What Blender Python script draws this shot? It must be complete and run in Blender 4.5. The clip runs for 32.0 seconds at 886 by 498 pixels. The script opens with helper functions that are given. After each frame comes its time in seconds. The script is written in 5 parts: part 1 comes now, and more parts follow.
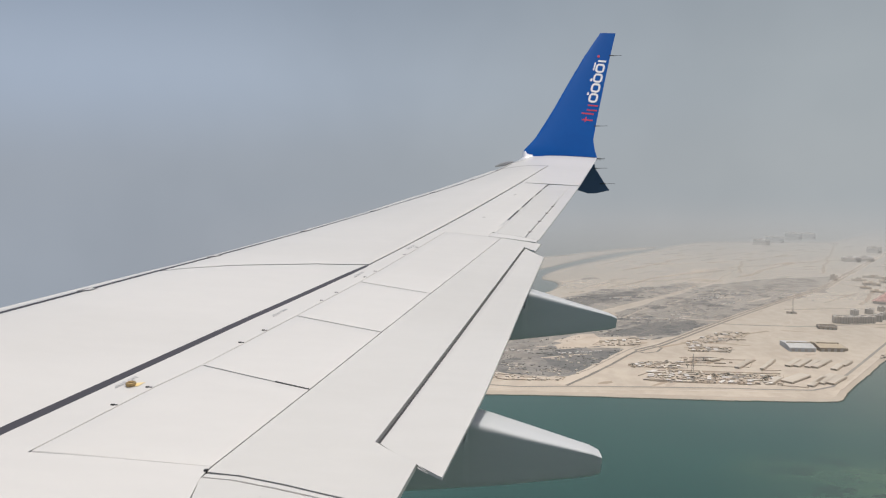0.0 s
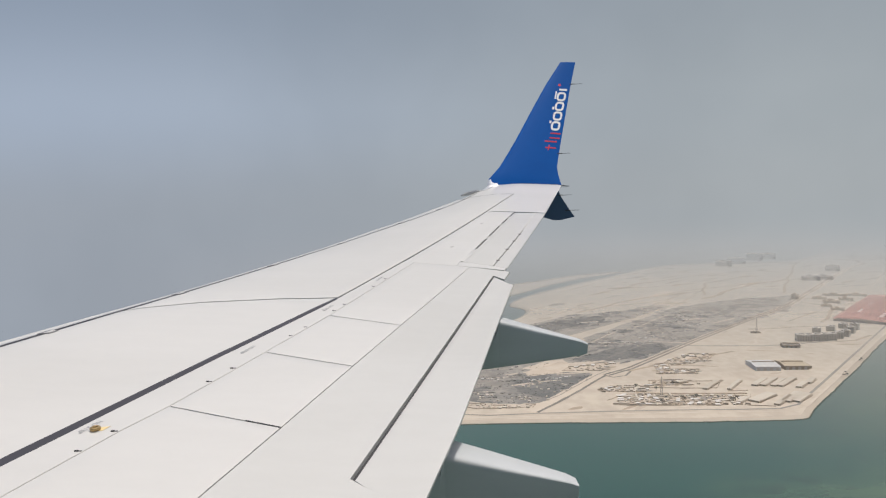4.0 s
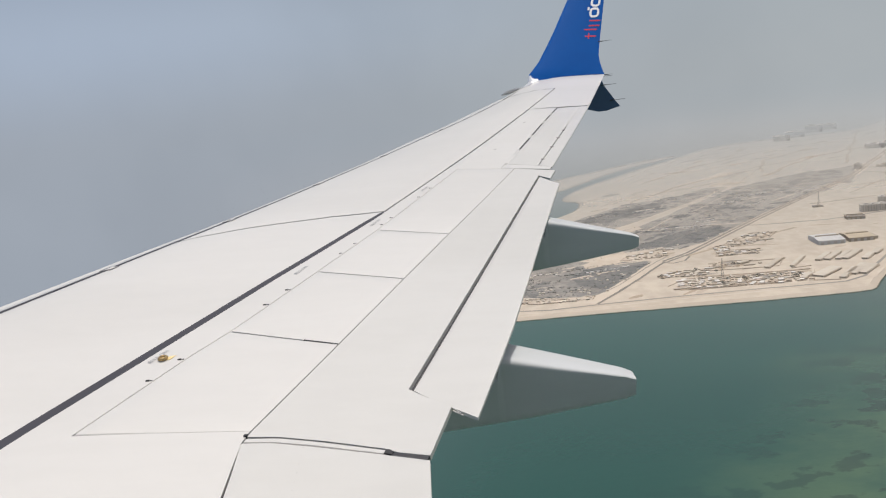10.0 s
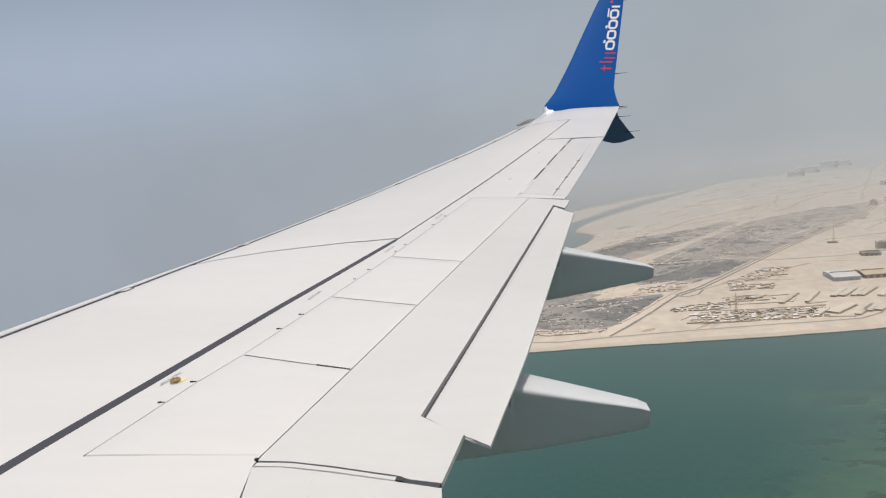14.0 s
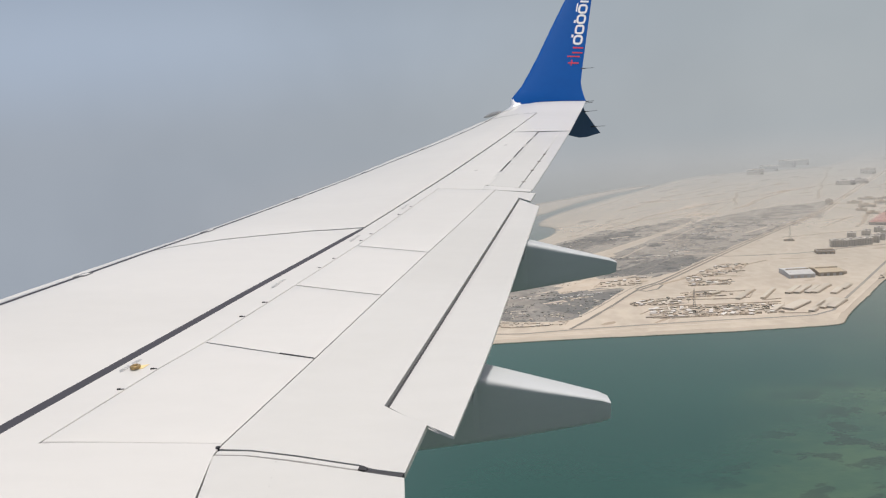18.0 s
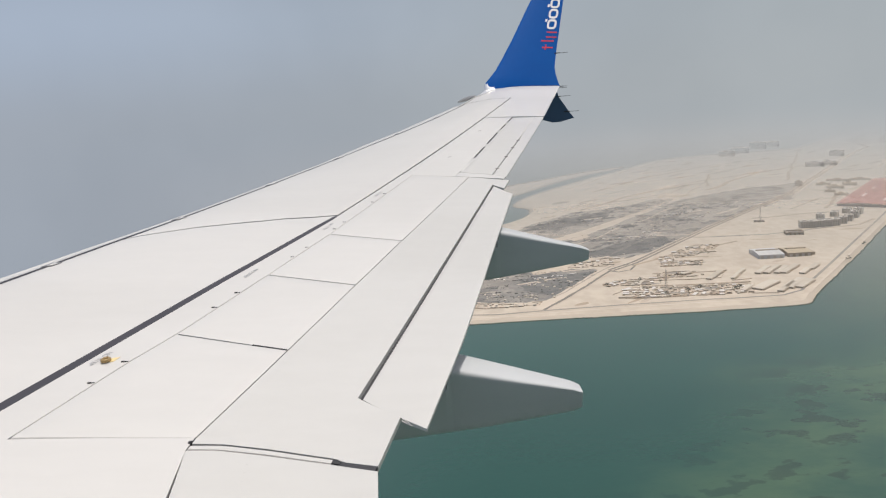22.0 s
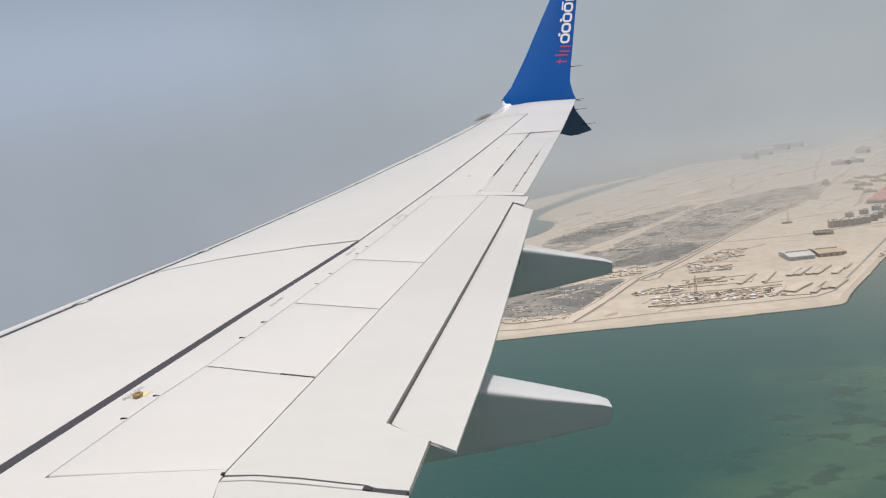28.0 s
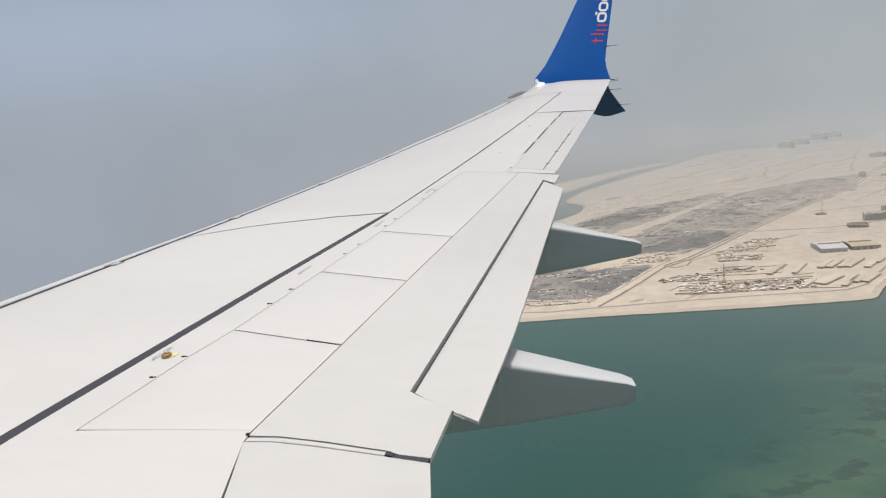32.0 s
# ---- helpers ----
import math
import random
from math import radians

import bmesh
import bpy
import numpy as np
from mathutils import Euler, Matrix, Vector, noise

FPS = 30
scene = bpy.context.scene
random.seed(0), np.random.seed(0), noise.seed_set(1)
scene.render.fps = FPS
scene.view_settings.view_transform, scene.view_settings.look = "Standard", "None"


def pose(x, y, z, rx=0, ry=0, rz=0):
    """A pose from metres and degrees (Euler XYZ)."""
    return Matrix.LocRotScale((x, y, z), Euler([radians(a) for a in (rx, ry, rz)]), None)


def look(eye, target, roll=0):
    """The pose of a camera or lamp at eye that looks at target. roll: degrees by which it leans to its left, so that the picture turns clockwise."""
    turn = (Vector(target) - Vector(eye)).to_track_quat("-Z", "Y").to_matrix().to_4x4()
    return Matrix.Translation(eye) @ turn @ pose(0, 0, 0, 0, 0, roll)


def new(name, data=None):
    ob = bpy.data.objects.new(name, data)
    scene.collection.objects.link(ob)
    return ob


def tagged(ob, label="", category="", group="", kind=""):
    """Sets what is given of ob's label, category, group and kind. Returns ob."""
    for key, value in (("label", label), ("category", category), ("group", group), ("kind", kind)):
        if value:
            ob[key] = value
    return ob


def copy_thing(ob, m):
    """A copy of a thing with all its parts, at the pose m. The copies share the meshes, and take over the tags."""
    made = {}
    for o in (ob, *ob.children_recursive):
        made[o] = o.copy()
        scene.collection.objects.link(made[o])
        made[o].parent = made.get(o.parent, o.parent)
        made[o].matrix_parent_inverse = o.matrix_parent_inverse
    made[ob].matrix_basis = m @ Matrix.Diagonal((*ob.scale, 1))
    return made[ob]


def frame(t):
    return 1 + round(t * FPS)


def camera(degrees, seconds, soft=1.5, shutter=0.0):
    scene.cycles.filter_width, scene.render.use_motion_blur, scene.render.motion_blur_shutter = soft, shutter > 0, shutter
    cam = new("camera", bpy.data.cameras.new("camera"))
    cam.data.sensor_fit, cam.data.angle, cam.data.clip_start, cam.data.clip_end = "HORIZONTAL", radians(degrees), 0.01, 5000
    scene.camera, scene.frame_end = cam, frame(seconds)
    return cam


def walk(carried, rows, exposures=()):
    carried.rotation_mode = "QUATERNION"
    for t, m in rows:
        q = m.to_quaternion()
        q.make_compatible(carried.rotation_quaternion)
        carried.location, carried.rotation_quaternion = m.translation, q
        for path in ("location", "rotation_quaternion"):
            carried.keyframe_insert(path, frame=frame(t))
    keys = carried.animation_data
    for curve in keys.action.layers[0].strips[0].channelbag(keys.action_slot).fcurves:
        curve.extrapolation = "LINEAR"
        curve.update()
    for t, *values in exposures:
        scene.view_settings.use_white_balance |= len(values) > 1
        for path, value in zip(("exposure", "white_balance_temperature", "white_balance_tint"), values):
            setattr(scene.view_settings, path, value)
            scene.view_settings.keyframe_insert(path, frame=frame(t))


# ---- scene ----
cam = camera(57.7, 32.0, soft=1.2)
# seconds, place in metres, tilt, lean and turn in degrees
ROWS = [
    (0.0, 6.407, 1.722, 2.155, 83.41, -0.29, 1.05),
    (0.5, 6.397, 1.713, 2.144, 84.04, -0.19, 1.56),
    (1.0, 6.393, 1.711, 2.141, 84.91, 0.02, 1.68),
    (1.5, 6.398, 1.716, 2.144, 85.07, -0.01, 1.71),
    (2.0, 6.397, 1.720, 2.153, 85.56, 0.09, 1.27),
    (2.5, 6.401, 1.736, 2.167, 86.24, 0.80, -1.19),
    (4.5, 6.382, 1.753, 2.154, 84.54, 1.08, -1.48),
    (5.0, 6.390, 1.749, 2.153, 82.52, 0.01, 0.52),
    (5.5, 6.412, 1.769, 2.160, 80.89, 0.63, 2.58),
    (6.0, 6.431, 1.780, 2.178, 80.65, 3.12, 3.27),
    (6.5, 6.410, 1.761, 2.178, 82.70, 4.10, 0.48),
    (7.0, 6.417, 1.764, 2.192, 84.73, 3.83, -4.31),
    (7.5, 6.412, 1.759, 2.190, 85.42, 3.86, -5.73),
    (8.0, 6.404, 1.744, 2.185, 84.28, 3.70, -5.19),
    (8.5, 6.414, 1.760, 2.190, 82.39, 3.93, -3.43),
    (9.0, 6.418, 1.771, 2.191, 81.67, 4.48, -2.00),
    (9.5, 6.434, 1.781, 2.192, 80.40, 5.62, -0.00),
    (10.0, 6.448, 1.787, 2.189, 78.79, 6.40, 1.52),
    (10.5, 6.449, 1.787, 2.183, 77.94, 6.25, 2.72),
    (11.0, 6.450, 1.789, 2.180, 78.04, 6.45, 3.35),
    (11.5, 6.444, 1.785, 2.177, 78.23, 6.72, 3.96),
    (12.0, 6.443, 1.799, 2.178, 78.68, 6.42, 4.20),
    (12.5, 6.442, 1.787, 2.181, 79.27, 6.14, 3.91),
    (13.0, 6.441, 1.791, 2.177, 79.66, 6.17, 3.63),
    (13.5, 6.438, 1.787, 2.178, 80.04, 6.13, 3.36),
    (14.0, 6.431, 1.781, 2.174, 80.99, 5.57, 2.56),
    (14.5, 6.428, 1.785, 2.179, 81.30, 5.10, 1.47),
    (16.5, 6.413, 1.779, 2.170, 81.10, 2.41, -1.48),
    (17.0, 6.415, 1.778, 2.170, 80.00, 2.39, -0.71),
    (17.5, 6.416, 1.780, 2.174, 80.02, 3.16, -0.20),
    (18.0, 6.413, 1.780, 2.176, 80.12, 4.04, 0.18),
    (18.5, 6.404, 1.776, 2.173, 80.81, 4.11, 0.06),
    (19.0, 6.409, 1.780, 2.176, 80.27, 3.76, 0.31),
    (19.5, 6.413, 1.784, 2.179, 78.74, 3.08, 1.12),
    (20.0, 6.409, 1.782, 2.192, 78.61, 2.94, 0.43),
    (20.5, 6.418, 1.798, 2.210, 78.68, 2.94, -2.19),
    (21.0, 6.411, 1.789, 2.210, 78.72, 2.56, -2.95),
    (21.5, 6.419, 1.790, 2.229, 78.45, 3.05, -2.04),
    (22.0, 6.425, 1.789, 2.241, 78.66, 3.77, -1.63),
    (22.5, 6.427, 1.780, 2.246, 80.06, 3.25, -1.86),
    (23.0, 6.426, 1.771, 2.252, 80.43, 2.83, -1.70),
    (23.5, 6.426, 1.762, 2.259, 79.85, 2.28, -1.10),
    (24.0, 6.420, 1.742, 2.259, 77.05, 2.21, 0.50),
    (24.5, 6.440, 1.749, 2.269, 75.74, 1.23, 2.07),
    (26.5, 6.455, 1.744, 2.265, 77.17, 6.16, 4.36),
    (27.0, 6.468, 1.774, 2.301, 77.59, 8.72, 2.35),
    (27.5, 6.456, 1.761, 2.280, 79.11, 7.35, 0.24),
    (28.0, 6.455, 1.764, 2.270, 80.02, 6.77, -0.35),
    (28.5, 6.448, 1.759, 2.260, 79.41, 6.05, -0.32),
    (29.0, 6.449, 1.758, 2.256, 78.14, 5.41, -0.13),
    (29.5, 6.451, 1.758, 2.255, 77.62, 5.42, 0.23),
    (30.0, 6.450, 1.762, 2.249, 78.04, 5.58, 0.36),
    (30.5, 6.445, 1.751, 2.246, 79.30, 5.53, 0.45),
    (31.0, 6.441, 1.745, 2.247, 80.03, 5.35, 0.56),
    (31.5, 6.439, 1.749, 2.234, 79.54, 4.94, 1.29),
    (32.0, 6.440, 1.756, 2.226, 78.78, 5.18, 1.91),
]
walk(cam, [(t, pose(x, y, z, a, b, c)) for t, x, y, z, a, b, c in ROWS],
     exposures=((0.0, -0.08), (7.5, -0.08), (9.0, -0.05), (11.0, 0.0), (32.0, 0.0)))

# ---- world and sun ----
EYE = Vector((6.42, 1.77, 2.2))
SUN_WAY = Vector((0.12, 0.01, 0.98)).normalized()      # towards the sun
HAZE_LENGTH = 1900.0                                      # metres over which the imitated haze fades a surface to a third
SEA_Z = -320.0


def link(tree, a, b):
    tree.links.new(a, b)


def node(tree, kind, **values):
    n = tree.nodes.new(kind)
    for key, value in values.items():
        if key in n.inputs:
            n.inputs[key].default_value = value
    return n


def ranged(tree, source, a, b, lo=0.0, hi=1.0, smooth=True):
    n = tree.nodes.new("ShaderNodeMapRange")
    n.interpolation_type = "SMOOTHSTEP" if smooth else "LINEAR"
    for i, v in zip((1, 2, 3, 4), (a, b, lo, hi)):
        n.inputs[i].default_value = v
    link(tree, source, n.inputs[0])
    return n.outputs[0]


def maths(tree, op, a, b=0.0):
    n = tree.nodes.new("ShaderNodeMath")
    n.operation = op
    for i, v in enumerate((a, b)):
        if isinstance(v, (int, float)):
            n.inputs[i].default_value = v
        else:
            link(tree, v, n.inputs[i])
    return n.outputs[0]


def blend(tree, fac, a, b):
    n = tree.nodes.new("ShaderNodeMix")
    n.data_type = "RGBA"
    if isinstance(fac, (int, float)):
        n.inputs[0].default_value = fac
    else:
        link(tree, fac, n.inputs[0])
    for i, v in ((6, a), (7, b)):
        if isinstance(v, tuple):
            n.inputs[i].default_value = (*v, 1)
        else:
            link(tree, v, n.inputs[i])
    return n.outputs[2]


world = bpy.data.worlds.new("hazy_sky")
scene.world = world
world.use_nodes = True
wt = world.node_tree
wt.nodes.clear()
out = wt.nodes.new("ShaderNodeOutputWorld")
back = wt.nodes.new("ShaderNodeBackground")
sky = wt.nodes.new("ShaderNodeTexSky")
sky.sky_type = "NISHITA"
sky.sun_disc = False
sky.sun_elevation = math.asin(SUN_WAY.z)
sky.sun_rotation = math.atan2(SUN_WAY.x, SUN_WAY.y)
sky.dust_density = 5.0
coord = wt.nodes.new("ShaderNodeTexCoord")
axes = wt.nodes.new("ShaderNodeSeparateXYZ")
link(wt, coord.outputs["Generated"], axes.inputs[0])
side = ranged(wt, axes.outputs[0], -0.52, 0.50)
# dusty air: palest in the layer over the horizon, bluer up and forward, warmer low and aft
low_air = blend(wt, side, (0.338, 0.378, 0.438), (0.402, 0.434, 0.456))
mid_air = blend(wt, side, (0.372, 0.440, 0.548), (0.380, 0.421, 0.452))
top_air = blend(wt, side, (0.275, 0.335, 0.430), (0.325, 0.368, 0.410))
air = blend(wt, ranged(wt, axes.outputs[2], -0.03, 0.10), low_air, mid_air)
air = blend(wt, ranged(wt, axes.outputs[2], 0.09, 0.23), air, top_air)
# warm haze colour painted below the horizon, showing through the faded headland
land_haze = blend(wt, side, (0.338, 0.378, 0.438), (0.515, 0.496, 0.480))
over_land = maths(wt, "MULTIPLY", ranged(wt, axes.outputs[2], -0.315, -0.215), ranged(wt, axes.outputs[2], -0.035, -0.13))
air = blend(wt, over_land, air, land_haze)
cloud = node(wt, "ShaderNodeTexNoise", Scale=3.0, Detail=4.0, Roughness=0.55)
link(wt, coord.outputs["Generated"], cloud.inputs["Vector"])
soft = wt.nodes.new("ShaderNodeMixRGB")
soft.blend_type = "MULTIPLY"
soft.inputs[0].default_value = 1.0
link(wt, air, soft.inputs[1])
pale = blend(wt, ranged(wt, cloud.outputs[0], 0.3, 0.7), (0.95, 0.95, 0.95), (1.04, 1.035, 1.03))
link(wt, pale, soft.inputs[2])
dim = wt.nodes.new("ShaderNodeMixRGB")
dim.blend_type = "MULTIPLY"
dim.inputs[0].default_value = 1.0
link(wt, sky.outputs[0], dim.inputs[1])
dim.inputs[2].default_value = (0.10, 0.10, 0.10, 1)
whole = blend(wt, ranged(wt, axes.outputs[2], 0.22, 0.75), soft.outputs[0], dim.outputs[0])
link(wt, whole, back.inputs[0])
link(wt, back.outputs[0], out.inputs[0])

sun_data = bpy.data.lights.new("sun", "SUN")
sun_data.energy = 2.75
sun_data.angle = radians(0.6)
sun_data.color = (1.0, 0.965, 0.91)
sun = new("sun", sun_data)
sun.matrix_world = look(SUN_WAY * 300, (0, 0, 0))

# ---- materials ----


def material(name, color, rough=0.5, metal=0.0, second=None, grain=4.0, blotch=0.4, grain_amount=0.35, bump=0.0, bump_scale=60.0,
             stretch=(1, 1, 1), far=False, spread=0.0, coat=0.0, gloss=0.5):
    """A surface of two tones: fine grain and broad blotches in metres, with fine relief. far: faded out with distance
    to imitate haze.
    """
    m = bpy.data.materials.new(name)
    m.use_nodes = True
    t = m.node_tree
    bsdf = t.nodes["Principled BSDF"]
    geo = t.nodes.new("ShaderNodeNewGeometry")
    scale = t.nodes.new("ShaderNodeMapping")
    scale.inputs["Scale"].default_value = stretch
    link(t, geo.outputs["Position"], scale.inputs["Vector"])
    fine = node(t, "ShaderNodeTexNoise", Scale=grain, Detail=6.0, Roughness=0.6)
    wide = node(t, "ShaderNodeTexNoise", Scale=blotch, Detail=3.0, Roughness=0.5)
    for n in (fine, wide):
        link(t, scale.outputs[0], n.inputs["Vector"])
    second = second or tuple(c * 0.8 for c in color)
    a = ranged(t, fine.outputs[0], 0.35, 0.65, 0.0, grain_amount)
    b = ranged(t, wide.outputs[0], 0.38, 0.66, 0.0, 1.0 - grain_amount)
    tone = blend(t, maths(t, "ADD", a, b), color, second)
    if spread:
        info = t.nodes.new("ShaderNodeObjectInfo")
        island = geo.outputs["Random Per Island"]
        mix = maths(t, "FRACT", maths(t, "ADD", info.outputs["Random"], island))
        tone = blend(t, maths(t, "MULTIPLY", mix, spread), tone, tuple(c * 0.45 for c in second))
    link(t, tone, bsdf.inputs["Base Color"])
    bsdf.inputs["Roughness"].default_value = rough
    bsdf.inputs["Metallic"].default_value = metal
    bsdf.inputs["Specular IOR Level"].default_value = gloss if not far else 0.1
    bsdf.inputs["Coat Weight"].default_value = coat
    bsdf.inputs["Coat Roughness"].default_value = 0.05
    if bump:
        relief = node(t, "ShaderNodeTexNoise", Scale=bump_scale, Detail=4.0)
        link(t, scale.outputs[0], relief.inputs["Vector"])
        bn = node(t, "ShaderNodeBump", Strength=bump, Distance=0.01 if not far else 0.9)
        link(t, relief.outputs[0], bn.inputs["Height"])
        link(t, bn.outputs[0], bsdf.inputs["Normal"])
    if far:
        haze_fade(m)
    return m


def haze_fade(m):
    """Imitates haze: fades a far surface out to the sky behind, with its distance."""
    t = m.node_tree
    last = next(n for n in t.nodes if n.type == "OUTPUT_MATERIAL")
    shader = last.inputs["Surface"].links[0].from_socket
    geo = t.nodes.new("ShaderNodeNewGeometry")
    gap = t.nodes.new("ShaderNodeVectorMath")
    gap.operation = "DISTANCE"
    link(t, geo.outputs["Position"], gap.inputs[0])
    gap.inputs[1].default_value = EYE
    # haze put into the transparency: stronger the farther it goes
    # and stronger still on bearings forward of the headland
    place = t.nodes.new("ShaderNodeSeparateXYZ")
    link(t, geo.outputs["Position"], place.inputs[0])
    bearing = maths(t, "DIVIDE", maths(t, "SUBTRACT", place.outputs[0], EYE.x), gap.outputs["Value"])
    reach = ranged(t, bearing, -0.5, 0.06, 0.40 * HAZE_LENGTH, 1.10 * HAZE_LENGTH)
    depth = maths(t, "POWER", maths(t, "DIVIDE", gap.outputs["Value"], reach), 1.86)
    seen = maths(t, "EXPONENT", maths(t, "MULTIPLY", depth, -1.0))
    # faded out altogether by 4850 m, before the horizon
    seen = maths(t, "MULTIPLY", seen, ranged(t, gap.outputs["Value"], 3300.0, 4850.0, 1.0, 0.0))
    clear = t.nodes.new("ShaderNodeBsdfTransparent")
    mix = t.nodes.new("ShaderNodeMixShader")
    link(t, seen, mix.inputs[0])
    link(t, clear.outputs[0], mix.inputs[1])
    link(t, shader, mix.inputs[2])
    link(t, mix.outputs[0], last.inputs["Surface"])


WHITE = material("white_wing_paint", (0.612, 0.597, 0.569), 0.42, second=(0.574, 0.560, 0.532), grain=9.0, blotch=0.7, grain_amount=0.25,
                 bump=0.02, bump_scale=3.0, stretch=(0.35, 1, 1), coat=0.35)
FLAP_WHITE = material("grey_white_flap_paint", (0.565, 0.555, 0.529), 0.45, second=(0.528, 0.518, 0.490), grain=8.0, blotch=0.8, stretch=(0.3, 1, 1),
                      grain_amount=0.3, bump=0.02, bump_scale=4.0, coat=0.35)
UNDER = material("grey_lower_paint", (0.52, 0.53, 0.53), 0.5, second=(0.44, 0.45, 0.45), grain=6.0, blotch=1.1, stretch=(0.4, 1, 1))
FAIRING = material("fairing_paint", (0.515, 0.528, 0.530), 0.45, second=(0.475, 0.488, 0.490), grain=7.0, blotch=1.3, stretch=(0.3, 1, 1), gloss=0.25, coat=0.2)
GAP = material("dark_joint", (0.05, 0.05, 0.055), 0.8, grain=12.0, blotch=2.0)
# for the sealed joint, and for shade painted as strips behind the slats
SEAL_AND_SHADE = material("grey_seal_and_step_shade", (0.040, 0.040, 0.050), 0.8, second=(0.044, 0.043, 0.054), grain=20.0, blotch=3.0)
THIN_JOINT = material("thin_seam_filler", (0.25, 0.235, 0.22), 0.7, second=(0.33, 0.315, 0.295), grain=14.0, blotch=2.5)
BLUE = material("blue_winglet_paint", (0.0, 0.083, 0.34), 0.5, second=(0.0, 0.074, 0.31), grain=10.0, blotch=0.9, grain_amount=0.3, gloss=0.12)
NAVY = material("dark_blue_paint", (0.072, 0.115, 0.225), 0.45, second=(0.062, 0.10, 0.20), grain=10.0, blotch=1.5)
METAL = material("polished_leading_edge", (0.93, 0.93, 0.93), 0.48, 1.0, second=(0.78, 0.78, 0.78), grain=14.0, blotch=3.0)
LOGO_WHITE = material("white_lettering_paint", (0.82, 0.82, 0.82), 0.4, grain=20.0, blotch=4.0, second=(0.76, 0.76, 0.76))
LOGO_RED = material("red_lettering_paint", (0.62, 0.03, 0.06), 0.4, grain=20.0, blotch=4.0, second=(0.55, 0.025, 0.05))
BRASS = material("worn_brass", (0.44, 0.31, 0.14), 0.4, 0.5, second=(0.30, 0.21, 0.10), grain=60.0, blotch=14.0)
YELLOW = material("yellow_mark", (0.78, 0.60, 0.27), 0.6, second=(0.72, 0.58, 0.34), grain=40.0, blotch=10.0)
BLACK = material("black_rubber", (0.03, 0.03, 0.032), 0.7, grain=30.0, blotch=6.0)
GREY_MARK = material("grey_stencil", (0.40, 0.40, 0.42), 0.7, grain=40.0, blotch=8.0, second=(0.5, 0.5, 0.5))
TRACK_COVER = material("dull_track_cover", (0.16, 0.16, 0.165), 0.7, second=(0.24, 0.24, 0.24), grain=30.0, blotch=6.0)
HINGE_SEAL = material("pale_hinge_seal", (0.38, 0.368, 0.355), 0.7, second=(0.55, 0.54, 0.52), grain=18.0, blotch=2.0)
LENS = material("smoked_lens", (0.22, 0.23, 0.235), 0.3, second=(0.28, 0.29, 0.29), grain=20.0, blotch=4.0)

SAND = material("pale_desert_sand", (0.675, 0.58, 0.472), 0.95, second=(0.555, 0.472, 0.38), grain=0.05, blotch=0.011, grain_amount=0.6, stretch=(1.0, 0.7, 1),
                bump=0.4, bump_scale=0.075, far=True)
BEACH = material("damp_beach_sand", (0.585, 0.50, 0.405), 0.9, second=(0.51, 0.43, 0.345), grain=0.0375, blotch=0.0075, far=True, bump=0.2, bump_scale=0.125)
WET = material("wet_shore_stones", (0.20, 0.165, 0.125), 0.9, second=(0.13, 0.11, 0.09), grain=0.1875, blotch=0.03125, far=True, bump=0.5, bump_scale=0.25)
SCRUB = material("grey_scrub_ground", (0.235, 0.23, 0.218), 0.95, second=(0.40, 0.372, 0.335), grain=0.06, blotch=0.014, grain_amount=0.65, stretch=(1.2, 0.7, 1),
                 far=True, bump=0.5, bump_scale=0.09375)
PLOT = material("dark_scrub_plot", (0.235, 0.232, 0.222), 0.95, second=(0.33, 0.312, 0.288), grain=0.094, blotch=0.03, grain_amount=0.6, far=True)
OLD_WALL = material("grey_old_walls", (0.34, 0.33, 0.31), 0.9, second=(0.27, 0.265, 0.25), grain=0.125, blotch=0.0125, far=True, spread=0.25)
PALE_WALL = material("pale_plaster_walls", (0.70, 0.63, 0.54), 0.9, second=(0.60, 0.54, 0.45), grain=0.1875, blotch=0.01875, far=True, spread=0.15)
TAN_WALL = material("tan_mud_walls", (0.64, 0.56, 0.46), 0.9, second=(0.54, 0.46, 0.37), grain=0.1875, blotch=0.01875, far=True, spread=0.2)
CONCRETE = material("grey_concrete", (0.69, 0.655, 0.60), 0.9, second=(0.62, 0.585, 0.53), grain=0.1875, blotch=0.03125, far=True, spread=0.08)
ASPHALT = material("dusty_asphalt", (0.20, 0.188, 0.17), 0.9, second=(0.27, 0.25, 0.22), grain=0.125, blotch=0.01875, far=True)
TRACK = material("packed_sand_track", (0.47, 0.385, 0.295), 0.95, second=(0.38, 0.31, 0.24), grain=0.075, blotch=0.0125, far=True)
PALE_TRACK = material("pale_graded_track", (0.685, 0.597, 0.495), 0.95, second=(0.60, 0.515, 0.42), grain=0.0625, blotch=0.0125, far=True)
ROOF_RED = material("red_roof_sheets", (0.56, 0.36, 0.32), 0.8, second=(0.49, 0.325, 0.29), grain=0.1562, blotch=0.01875, far=True, spread=0.25)
ROOF_GREY = material("pale_grey_wall_sheets", (0.74, 0.74, 0.74), 0.6, second=(0.66, 0.66, 0.66), grain=0.1875, blotch=0.025, far=True)
ROOF_TAN = material("tan_roof_sheets", (0.58, 0.50, 0.38), 0.7, second=(0.50, 0.43, 0.33), grain=0.1875, blotch=0.025, far=True)
BROWN_WALL = material("brown_shed_walls", (0.50, 0.43, 0.35), 0.85, second=(0.42, 0.36, 0.29), grain=0.1875, blotch=0.025, far=True)
ROOF_WHITE = material("white_roof_marks", (0.80, 0.76, 0.72), 0.8, second=(0.70, 0.66, 0.62), grain=0.1875, blotch=0.03125, far=True)
